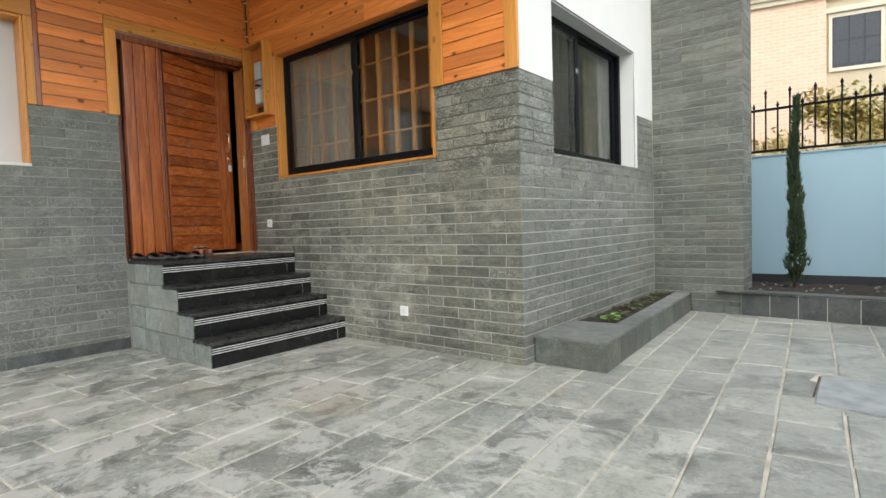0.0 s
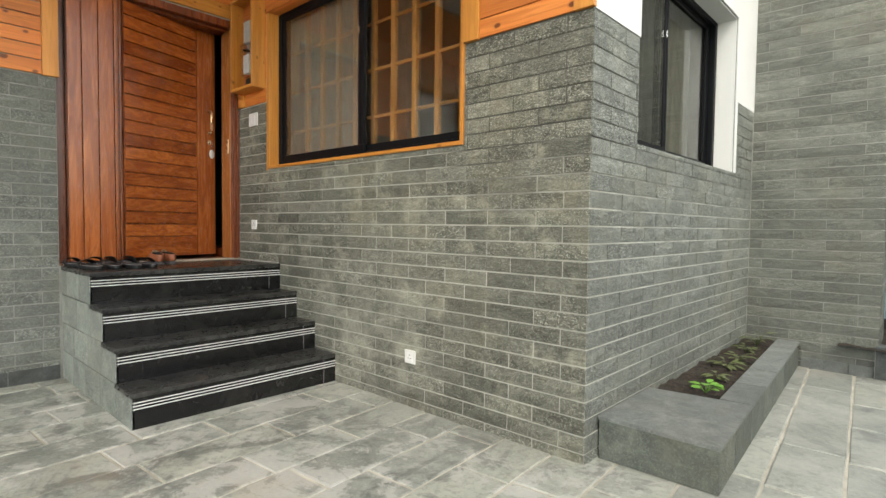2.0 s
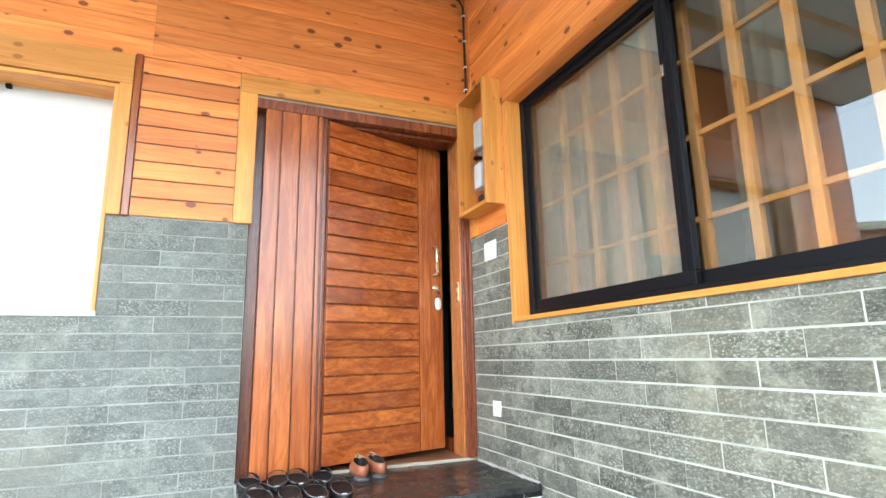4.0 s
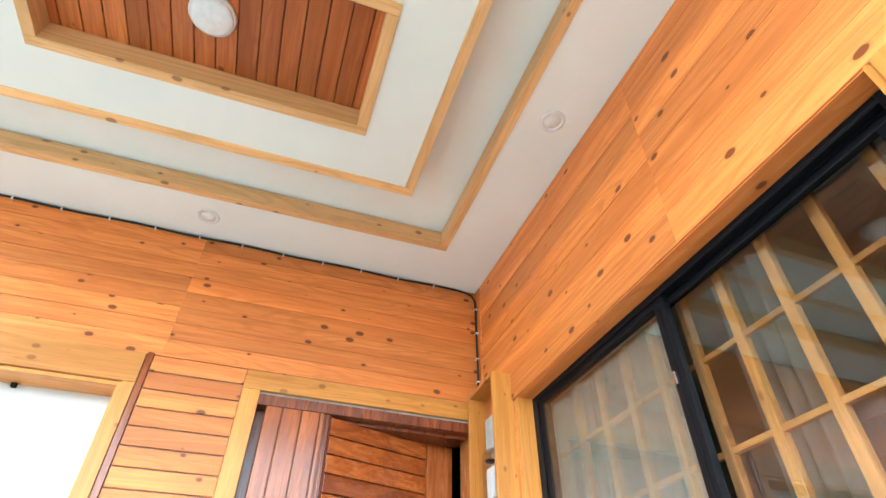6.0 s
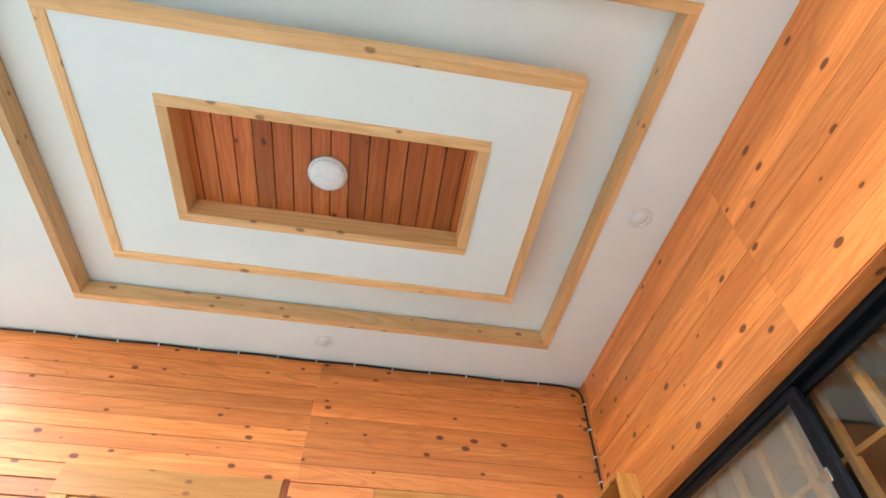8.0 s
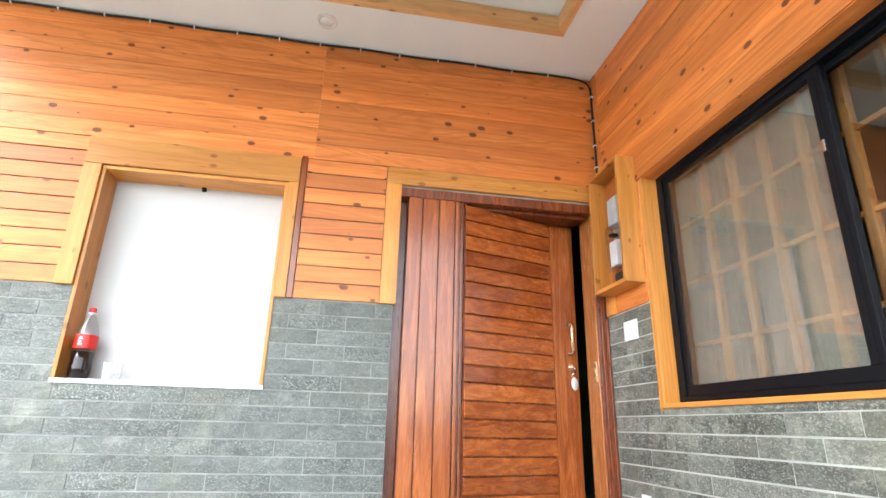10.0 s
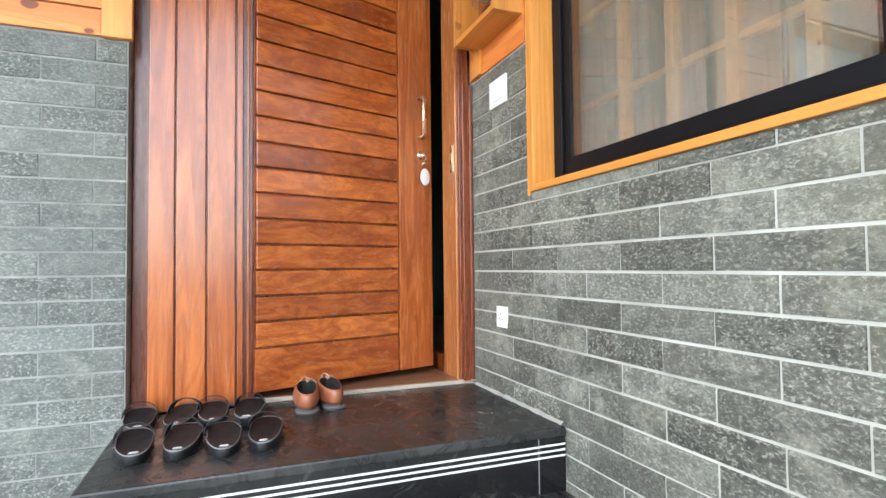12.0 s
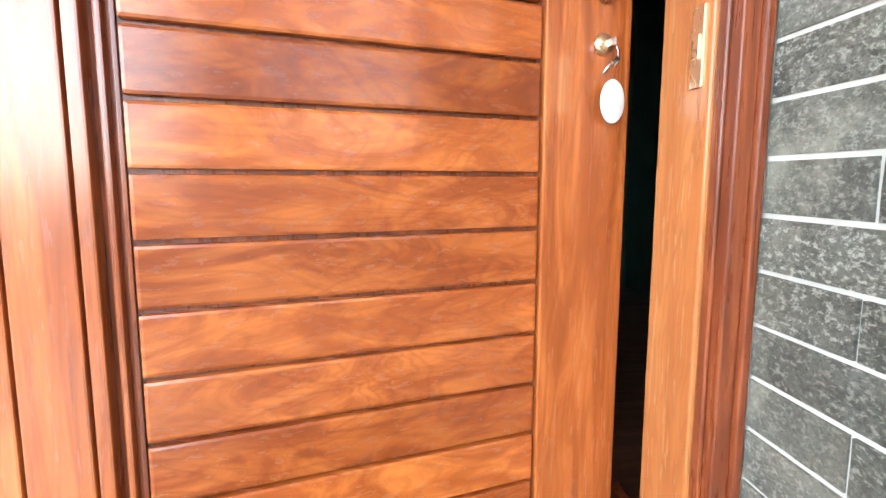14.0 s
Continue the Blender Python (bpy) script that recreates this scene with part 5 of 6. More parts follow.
small_plant("bright green seedling with broad leaves in the planter", -1.62, 4.25, 0.19, 9, 0.12, 0.05, BRIGHT_LEAF, 0.9)
small_plant("dull green weed on the planter soil", -1.66, 4.62, 0.19, 12, 0.11, 0.03, WEED, 0.5)
small_plant("dull green weed on the planter soil", -1.70, 4.98, 0.19, 14, 0.13, 0.035, WEED, 0.5)
small_plant("low green herb in the planter", -1.68, 5.22, 0.19, 14, 0.13, 0.035, WEED, 0.7)
small_plant("low green herb in the planter", -1.72, 5.62, 0.19, 12, 0.12, 0.035, WEED, 0.6)
small_plant("dark herb at the planter's far end", -1.72, 5.95, 0.19, 14, 0.14, 0.035, WEED, 0.9)


# ---- trees and shrubs ----
def cypress(label, x, y, z, h, r0):
    t = thing("cypress", label, "tree", "slim cypresses")
    part("trunk", tube([(x, y, z - 0.05), (x + 0.01, y, z + 0.4 * h), (x + 0.02, y, z + 0.96 * h)], [0.016, 0.011, 0.003], 7), BARK, t)
    vs, fs = [], []
    for k in range(4200):
        s = random.random() ** 0.9
        hh = 0.03 + 0.97 * s
        prof = r0 * (1.0 - 0.84 * s ** 1.3) * (0.9 + 0.75 * noise.noise((s * 14, label.count("e") * 3.0, 1.0))) * (1.3 - 0.3 * min(1, s / 0.12))
        a = random.uniform(0, 2 * math.pi)
        rr = prof * math.sqrt(random.uniform(0.1, 1))
        p = Vector((x + 0.02 * s + rr * math.cos(a) + 0.02 * math.sin(s * 7) + 0.006 * math.sin(s * 17), y + rr * math.sin(a), z + h * hh * 0.98))
        d = Vector((math.cos(a) * 0.5, math.sin(a) * 0.5, random.uniform(0.7, 1.5))).normalized() * random.uniform(0.03, 0.085)
        sd = d.cross(Vector((random.uniform(-1, 1), random.uniform(-1, 1), 0.2))).normalized() * random.uniform(0.006, 0.012)
        i = len(vs)
        vs += [p - sd, p + sd, p + d]
        fs.append((i, i + 1, i + 2))
    me = bpy.data.meshes.new("crown")
    me.from_pydata(vs, [], fs)
    me.materials.append(CYPRESS)
    c = new("crown", me)
    c.parent = t
    return t


cypress("slim dark cypress beside the slate pier, against the blue wall", -0.55, 6.95, 0.24, 2.15, 0.10)
cypress("slim dark cypress behind the drum, against the blue wall", 1.17, 6.95, 0.24, 1.9, 0.105)


def leaf_cloud(name, label, centre, size, n, leaf, mat, kind="", cat="shrub", stem=True, seed=0, stems=6):
    """A bush or crown of many small leaves in uneven clumps, on thin stems."""
    rnd = random.Random(seed)
    t = thing(name, label, cat)
    cx, cy, cz = centre
    clumps = [(cx + rnd.gauss(0, 0.38) * size[0], cy + rnd.gauss(0, 0.35) * size[1], cz + rnd.uniform(0.15, 1.0) * size[2], rnd.uniform(0.12, 0.3)) for _ in range(26)]
    vs, fs = [], []
    for k in range(n):
        x, y, z, r = clumps[k % 26]
        v = Vector((rnd.gauss(0, 1), rnd.gauss(0, 1), rnd.gauss(0, 0.8)))
        v = v.normalized() * rnd.random() ** 0.5
        p = Vector((x + v.x * r * size[0], y + v.y * r * size[1], z + v.z * r * size[2] * 0.7))
        d = Vector((rnd.gauss(0, 1), rnd.gauss(0, 1), rnd.gauss(0, 0.7))).normalized() * leaf * rnd.uniform(0.6, 1.3)
        sd = d.cross(Vector((rnd.gauss(0, 1), rnd.gauss(0, 1), rnd.gauss(0, 1)))).normalized() * leaf * 0.32
        i = len(vs)
        vs += [p - d * 0.5, p + sd, p + d * 0.5, p - sd]
        fs.append((i, i + 1, i + 2, i + 3))
    me = bpy.data.meshes.new("crown")
    me.from_pydata(vs, [], fs)
    me.materials.append(mat)
    c = new("crown", me)
    c.parent = t
    if stem:
        for k in range(stems):
            x, y, z, r = clumps[k * 3]
            part("stem", tube([(cx + (x - cx) * 0.3, cy, -0.07), (cx + (x - cx) * 0.6, (y + cy) / 2, (z + cz) / 2), (x, y, z)], [0.035, 0.022, 0.006], 6), BARK, t)
    return t


leaf_cloud("shrub", "sunlit yellow-green shrub behind the iron fence", (-0.3, 10.4, 0.2), (1.8, 0.9, 2.6), 14000, 0.075, SHRUB, seed=1)
leaf_cloud("shrub", "sunlit yellow-green shrub behind the iron fence", (1.0, 10.8, 0.2), (1.5, 0.9, 2.6), 13000, 0.075, SHRUB, seed=2)
leaf_cloud("shrub", "olive green shrub beside the utility pole", (1.75, 12.0, 0.2), (0.9, 0.9, 2.7), 6000, 0.075, SHRUB_DARK, seed=3)
leaf_cloud("shrub", "thin yellow shrub near the slate pier", (-1.35, 10.2, 0.2), (0.8, 0.7, 2.0), 1500, 0.09, SHRUB, seed=4)
leaf_cloud("shrub", "sparse shrub before the white house", (4.4, 13.0, 0.2), (1.0, 0.9, 2.2), 1500, 0.10, SHRUB_DARK, seed=5)
leaf_cloud("shrub", "dull green shrub at the fence's end", (5.2, 12.0, 0.1), (1.3, 0.9, 2.0), 2200, 0.10, SHRUB, seed=6)

# dry grass behind the wall
vs, fs = [], []
for k in range(2600):
    x, y = random.uniform(-2.0, 4.5), random.uniform(8.2, 9.8)
    h = random.uniform(1.2, 2.3)
    dx, dy = random.gauss(0, 0.18), random.gauss(0, 0.12)
    i = len(vs)
    vs += [(x - 0.012, y, 0), (x + 0.012, y, 0), (x + dx * 0.5 + 0.008, y + dy * 0.5, h * 0.6), (x + dx, y + dy, h)]
    fs += [(i, i + 1, i + 2), (i, i + 2, i + 3)]
me = bpy.data.meshes.new("dry_grass")
me.from_pydata(vs, [], fs)
me.materials.append(STRAW)
tagged(new("dry_grass", me), "tall dry yellow grass beyond the wall", "grass", kind="stuff")


def spire(x, y, z, h, seed):
    rnd = random.Random(seed)
    t = thing("slender_tree", "slender feathery tree rising over the shrubs", "tree", "slender trees")
    part("trunk", tube([(x, y, -0.07), (x, y, z), (x + 0.05, y, z + h)], [0.06, 0.03, 0.006], 6), BARK, t)
    vs, fs = [], []
    for k in range(1500):
        s = rnd.random()
        tier = math.floor(s * 17) / 17 + rnd.uniform(0, 0.05)
        r = 0.30 * (1 - 0.72 * s) * rnd.random() ** 0.6
        a = rnd.uniform(0, 6.283)
        p = Vector((x + r * math.cos(a), y + r * math.sin(a), z + h * tier + 0.3 * r))
        d = Vector((math.cos(a), math.sin(a), rnd.uniform(-0.3, 0.8))).normalized() * rnd.uniform(0.06, 0.13)
        sd = d.cross(Vector((0, 0, 1))).normalized() * 0.03
        i = len(vs)
        vs += [p, p + d * 0.5 + sd, p + d, p + d * 0.5 - sd]
        fs.append((i, i + 1, i + 2, i + 3))
    me = bpy.data.meshes.new("crown")
    me.from_pydata(vs, [], fs)
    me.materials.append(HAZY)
    c = new("crown", me)
    c.parent = t


for x, z, h, sd in ((1.78, 2.6, 3.2, 1), (2.15, 2.6, 2.75, 2), (2.63, 2.5, 2.8, 3)):
    spire(x, 16.5, z, h, sd)

# ---- drum, bag, gate ----
dc = (1.265, 5.57, 0.0)
dm = thing("metal_drum", "dented pale grey drum with flaking blue paint", "drum")
prof = [(0.0, 0.012), (0.255, 0.012), (0.275, 0.0), (0.283, 0.012), (0.275, 0.028), (0.262, 0.04), (0.262, 0.24), (0.268, 0.255), (0.262, 0.27), (0.258, 0.5), (0.265, 0.515), (0.258, 0.53), (0.252, 0.76)]
bm = lathe(prof, 40, dc)
for v in bm.verts:
    a = math.atan2(v.co.y - dc[1], v.co.x - dc[0])
    k = 1 + 0.022 * noise.noise((math.cos(a) * 1.5, math.sin(a) * 1.5, v.co.z * 3))
    v.co.x, v.co.y = dc[0] + (v.co.x - dc[0]) * k, dc[1] + (v.co.y - dc[1]) * k
part("shell", bm, DRUM, dm)
part("rim", lathe([(0.245, 0.755), (0.268, 0.757), (0.278, 0.768), (0.272, 0.785), (0.25, 0.787), (0.24, 0.778), (0.236, 0.76)], 40, dc), DRUM, dm, "rolled pale rim")
part("inside", lathe([(0.243, 0.775), (0.238, 0.66), (0.0, 0.655)], 40, dc), DRUM, dm, "shadowed inside")
dm.matrix_world = Matrix.Diagonal((1, 1, 1.06, 1))
bm = bmesh.new()
bmesh.ops.create_icosphere(bm, subdivisions=4, radius=0.085)
for v in bm.verts:
    k = 1 + 0.28 * noise.noise(v.co * 22) + 0.12 * noise.noise(v.co * 55)
    v.co *= k
    if v.co.z > 0.04:
        v.co.x *= 0.7
        v.co.z *= 1.5
    v.co.z = max(v.co.z, -0.06)
bmesh.ops.translate(bm, vec=(1.04, 6.17, 0.315), verts=bm.verts)
tagged(part("plastic_bag", bm, BAG), "crumpled blue plastic bag on the bed kerb", "bag")

gx = 1.83
gate = thing("metal_gate", "dark brown sheet metal gate with pale strips", "gate")
part("post", boxes(((gx - 0.04, 6.02, -0.02), (gx + 0.08, 6.14, 1.74)), bev=0.006), IRON, gate)
part("post", boxes(((gx - 0.04, 2.9, -0.02), (gx + 0.08, 3.02, 1.74)), bev=0.006), IRON, gate)
part("top_rail", boxes(((gx - 0.03, 3.02, 1.60), (gx + 0.05, 6.02, 1.68)), bev=0.006), IRON, gate)
for a, b in ((0.05, 0.40), (0.415, 0.79), (0.805, 1.19), (1.205, 1.58)):
    part("panel", boxes(((gx, 3.03, a), (gx + 0.02, 6.01, b)), bev=0.003), GATE_DARK, gate)
for z in (0.40, 0.79, 1.19, 1.56, 0.03):
    part("strip", boxes(((gx - 0.02, 3.03, z), (gx + 0.022, 6.01, z + 0.016)), bev=0.002), GATE_STRIP, gate, "pale strip")
for y in (3.9, 4.8, 5.7):
    part("upright", boxes(((gx - 0.012, y, 0.03), (gx + 0.03, y + 0.04, 1.60)), bev=0.003), IRON, gate)
setting("wall_gate_side", boxes(((1.87, -6.0, -0.1), (2.02, 2.9, 1.25)), ((2.24, 6.24, -0.1), (2.39, 7.43, 1.775)), ((1.91, 6.14, -0.1), (2.39, 6.24, 1.775))), BLUE, "plain blue boundary wall beside the gate")
setting("wall_rear", boxes(((-14.0, -6.15, -0.1), (2.02, -6.0, 1.78))), BLUE, "plain blue boundary wall behind the court")

# ---- neighbouring houses ----
ch = thing("cream_house", "two-storey cream house with tan brick and terracotta parapet", "house", loc=(-1.15, 22.15, -0.1), rz=14)
Z = 0.1
part("brick_wall", boxes(((-9.0, -0.35, 0), (0.0, 8.0, 8.3 + Z))), TANBRICK, ch, "tan facing brick")
part("render_wall", boxes(((0.0, 0.0, 0), (2.05, 8.0, 8.3 + Z))), CREAM, ch, "cream render")
for k, (z, o, h) in enumerate(((8.1, 0.12, 0.16), (8.26, 0.22, 0.12), (8.38, 0.30, 0.10))):
    part("cornice", boxes(((-9.0, -0.35 - o, z + Z), (0.0 + o, 8, z + h + Z)), ((0.0 + o, 0.0 - o, z + Z), (2.05 + o, 8, z + h + Z)), bev=0.02), CREAM_TRIM, ch)
part("parapet", boxes(((-9.0, -0.55, 8.48 + Z), (0.1, -0.4, 9.25 + Z)), ((0.1, -0.2, 8.48 + Z), (2.2, -0.05, 9.2 + Z)), ((2.05, -0.2, 8.48 + Z), (2.2, 7, 9.2 + Z)), bev=0.02), TERRA, ch, "terracotta parapet")
w = part("window", boxes(((0.22, -0.05, 5.85 + Z), (1.52, 0.06, 7.5 + Z))), DARKPANE, ch, "dark glass window")
part("window_frame", boxes(((0.12, -0.08, 7.5 + Z), (1.62, 0.0, 7.62 + Z)), ((0.12, -0.08, 5.73 + Z), (1.62, 0.0, 5.85 + Z)), ((0.12, -0.08, 5.85 + Z), (0.22, 0.0, 7.5 + Z)), ((1.52, -0.08, 5.85 + Z), (1.62, 0.0, 7.5 + Z))), CREAM_TRIM, w)
part("hood", boxes(((0.02, -0.16, 7.64 + Z), (1.72, 0.0, 7.82 + Z)), bev=0.03), CREAM_TRIM, w)
for k in range(3):
    for j in range(2):
        part("pane", boxes(((0.27 + 0.42 * k, -0.065, 5.95 + 0.80 * j + Z), (0.64 + 0.42 * k, -0.052, 6.68 + 0.80 * j + Z))), plain_mat("dim_pane", (0.022, 0.03, 0.042), 0.3), w)
part("balcony", boxes(((2.05, 0.4, 7.05 + Z), (3.1, 6.0, 7.35 + Z)), ((2.05, 0.3, 7.35 + Z), (3.2, 6.0, 7.62 + Z)), ((2.05, 0.2, 7.62 + Z), (3.3, 6.0, 7.8 + Z)), bev=0.02), CREAM_TRIM, ch)
part("balcony_parapet", boxes(((2.2, 0.25, 7.8 + Z), (3.2, 0.4, 8.5 + Z)), ((3.05, 0.4, 7.8 + Z), (3.2, 6.0, 8.5 + Z)), bev=0.02), TERRA, ch)
part("red_wall", boxes(((2.05, 2.0, 0), (2.75, 7.5, 7.05 + Z))), REDBRICK, ch, "red brick bay")
bm = bmesh.new()
for a, b in (((-9, -0.48), (0.0, -0.48)), ((0.2, -0.12), (2.15, -0.12)), ((2.15, 0.3), (3.15, 0.3))):
    zz = (9.25 if a[0] < 2 else 8.5) + Z
    for dz in (0.28, 0.5):
        tube([(*a, zz + dz), (*b, zz + dz)], 0.022, 6, bm)
    n = max(2, int((b[0] - a[0]) / 0.9))
    for k in range(n + 1):
        f = k / n
        p = (a[0] + (b[0] - a[0]) * f, a[1])
        tube([(*p, zz), (*p, zz + 0.5)], 0.022, 6, bm)
part("roof_railing", bm, IRON, ch, "dark metal roof railing")
part("upper_storey", boxes(((-9.0, 2.5, 8.3), (-2.2, 8, 12.5))), CREAM, ch)
part("stair", boxes(*[((-1.1 + 0.12 * k, 1.2, 9.3 + 0.17 * k), (-0.6 + 0.12 * k, 2.0, 9.34 + 0.17 * k)) for k in range(9)]), IRON, ch, "dark metal roof stair")
part("planter_box", boxes(((0.75, -0.02, 9.2 + Z), (1.65, 0.3, 9.5 + Z)), bev=0.03), plain_mat("ochre_box", (0.6, 0.28, 0.06), 0.7), ch, "ochre planter box")
leaf_cloud("roof_plant", "thin potted plant on the neighbour's roof", (-0.08, 22.83, 9.45), (0.5, 0.35, 1.0), 500, 0.10, SHRUB, cat="plant", stem=False, seed=11)
leaf_cloud("roof_plant", "thin potted plant on the neighbour's roof", (1.4, 23.3, 8.3), (0.55, 0.4, 0.95), 500, 0.10, SHRUB, cat="plant", stem=False, seed=12)
leaf_cloud("roof_plant", "yellow potted plant on the neighbour's roof", (-2.6, 22.3, 9.2), (0.45, 0.35, 1.3), 600, 0.10, SHRUB, cat="plant", stem=False, seed=13)

wh = thing("white_house", "large white house with pediment and tiled roof", "house", loc=(6.2, 36.0, -0.6), rz=0)
part("wall", boxes(((0.0, 0, 0), (14.0, 8, 8.2))), PALEHOUSE, wh)
bm = bmesh.new()
vs = [bm.verts.new(p) for p in ((-0.5, -1.2, 8.1), (4.6, -1.2, 8.1), (2.05, -1.2, 9.9), (-0.5, 3.0, 8.1), (4.6, 3.0, 8.1), (2.05, 3.0, 9.9))]
for f in ((0, 1, 2), (3, 5, 4), (0, 2, 5, 3), (1, 4, 5, 2), (0, 3, 4, 1)):
    bm.faces.new([vs[k] for k in f])
part("pediment", bm, PALEHOUSE, wh)
bm = bmesh.new()
for a, b in (((-0.8, 8.15), (2.05, 10.15)), ((4.9, 8.15), (2.05, 10.15))):
    q = [bm.verts.new((a[0], -1.5, a[1])), bm.verts.new((b[0], -1.5, b[1])), bm.verts.new((b[0], 3.2, b[1])), bm.verts.new((a[0], 3.2, a[1]))]
    bm.faces.new(q)
bmesh.ops.solidify(bm, geom=bm.faces[:], thickness=0.18)
# pale trim colour stands in for roof red seen through haze
part("pediment_roof", bm, CREAM_TRIM, wh)
bm = bmesh.new()
q = [bm.verts.new(p) for p in ((-0.6, -0.6, 8.2), (14.6, -0.6, 8.2), (12.5, 4, 11.6), (2.0, 4, 11.6), (-0.6, 8.6, 8.2), (14.6, 8.6, 8.2))]
for f in ((0, 1, 2, 3), (0, 3, 4), (1, 5, 2), (3, 2, 5, 4)):
    bm.faces.new([q[k] for k in f])
part("roof", bm, PINKROOF, wh, "pink tiled roof, paled by haze in its colour")
for x in (0.1, 1.35, 2.75, 4.0):
    part("column", lathe([(0.22, 0), (0.2, 0.2), (0.16, 0.4), (0.14, 7.6), (0.2, 7.9), (0.22, 8.1)], 14, (x, -0.9, 0)), PALEHOUSE, wh)
for z in (1.4, 4.9):
    for x in (0.55, 1.85, 3.2, 5.6, 7.4, 9.4):
        w = part("window", boxes(((x, -0.06, z), (x + 0.75, 0.05, z + 1.7))), DARKPANE, wh)
        part("window_frame", boxes(((x - 0.1, -0.1, z + 1.7), (x + 0.85, 0, z + 1.82)), ((x - 0.1, -0.1, z - 0.12), (x + 0.85, 0, z)), ((x + 0.34, -0.09, z), (x + 0.41, 0, z + 1.7))), PALEHOUSE, w)
part("floor_band", boxes(((-0.1, -0.3, 3.9), (14.0, 0.0, 4.15))), CREAM_TRIM, wh)

bh = thing("brick_house", "orange brick house beyond the rear wall", "house", loc=(-17.0, -19.0, -0.1), rz=35)
part("wall", boxes(((-3, -4, 0), (5, 4, 5.6))), paint_mat("orange_brick", (0.45, 0.19, 0.11), 0.9, 0.1, 3), bh)
part("roof", boxes(((-3.3, -4.3, 5.6), (5.3, 4.3, 5.9)), bev=0.05), CREAM_TRIM, bh)
for x in (-2.2, -0.2, 1.8, 3.6):
    for z in (1.0, 3.6):
        part("window", boxes(((x, 3.98, z), (x + 1.0, 4.05, z + 1.4))), DARKPANE, bh)


# ---- utility poles and wires ----
def pole(label, p0, p1, r, arms):
    t = thing("utility_pole", label, "utility pole", "utility poles")
    part("shaft", tube([p0, p1], [r, r * 0.75], 12), RUST, t)
    for z, w in arms:
        f = (z - p0[2]) / (p1[2] - p0[2])
        x, y = p0[0] + (p1[0] - p0[0]) * f, p0[1] + (p1[1] - p0[1]) * f
        part("crossarm", boxes(((x - w, y - 0.03, z - 0.02), (x + w, y + 0.03, z + 0.02)), bev=0.006), IRON, t, "dark iron crossarm")
        for u in (-0.9, 0.9):
            part("insulator", lathe([(0.0, 0), (0.045, 0.012), (0.056, 0.045), (0.038, 0.085), (0.0, 0.1)], 14, (x + u * w, y, z + 0.02)), IRON, t)
    return t


pole("rust-brown steel utility pole behind the shrubs", (2.02, 11.0, -0.07), (2.27, 11.0, 7.5), 0.052, [])
pole("rust-brown steel pole with crossarms and insulators", (3.33, 13.0, -0.07), (3.56, 13.0, 5.15), 0.043, [(5.1, 0.14), (4.25, 0.42)])
wires = thing("overhead_wires", "tangled black overhead wires between the poles", "wires")


def sag(a, b, drop, r):
    a, b = Vector(a), Vector(b)
    return tube([a.lerp(b, k / 12) - Vector((0, 0, drop * 4 * (k / 12) * (1 - k / 12))) for k in range(13)], r, 5)


for a, b, d, r in (((2.22, 11, 4.35), (3.55, 13, 5.25), 0.25, 0.014), ((3.55, 13, 5.25), (8.5, 16.0, 8.8), 0.3, 0.02), ((2.22, 11, 4.4), (2.5, 10.9, 4.2), 0.12, 0.02), ((2.2, 11, 4.3), (3.9, 20, 2.6), 0.2, 0.012),
                   ((3.55, 13, 4.4), (8.5, 15.0, 7.4), 0.2, 0.012), ((2.95, 13, 4.4), (2.8, 9.0, 9.0), 0.1, 0.012), ((3.55, 13, 5.3), (3.3, 9.0, 9.5), 0.1, 0.012), ((4.15, 13, 4.4), (4.0, 9.0, 9.0), 0.1, 0.012),
                   ((2.2, 11, 4.2), (1.2, 22.0, 4.0), 0.4, 0.01), ((2.2, 11, 4.3), (9.5, 14.0, 6.0), 0.6, 0.012)):
    part("wire", sag(a, b, d, r), CABLE, wires)
part("splice_bundle", sag((1.95, 10.98, 4.38), (2.75, 10.98, 4.3), 0.1, 0.02), CABLE, wires)


# ---- slate courses ----
def brick_meshes(mat):
    """Six sawn or split-faced bricks, unit width in x, face towards -y, one course high."""
    out = []
    for deep in (0.0012, 0.0016, 0.0012, 0.002, 0.006, 0.009):
        bm = bmesh.new()
        nx, nz = 5, 2
        g = []
        for j in range(nz + 1):
            row = []
            for i in range(nx + 1):
                rim = i in (0, nx) or j in (0, nz)
                d = random.uniform(-0.0008, 0.0008) if rim else random.uniform(-deep, -0.0003)
                row.append(bm.verts.new((i / nx - 0.5, d, (j / nz - 0.5) * (ROW - 0.0082))))
            g.append(row)
        for j in range(nz):
            for i in range(nx):
                bm.faces.new((g[j][i], g[j][i + 1], g[j + 1][i + 1], g[j + 1][i]))
        edge_ = [g[0][i] for i in range(nx + 1)] + [g[1][nx]] + [g[2][i] for i in range(nx, -1, -1)] + [g[1][0]]
        back = [bm.verts.new((p.co.x, 0.011, p.co.z)) for p in edge_]
        for k in range(len(edge_)):
            q = (k + 1) % len(edge_)
            bm.faces.new((edge_[q], edge_[k], back[k], back[q]))
        out.append(mesh_of("brick", bm, mat))
    return out


BRICKS, PALE_BRICKS, PIER_BRICKS = brick_meshes(SLATE), brick_meshes(SLATE_PALE), brick_meshes(SLATE_PIER)
SIDE_BRICKS = brick_meshes(SLATE_SIDE)
LEN = 0.305


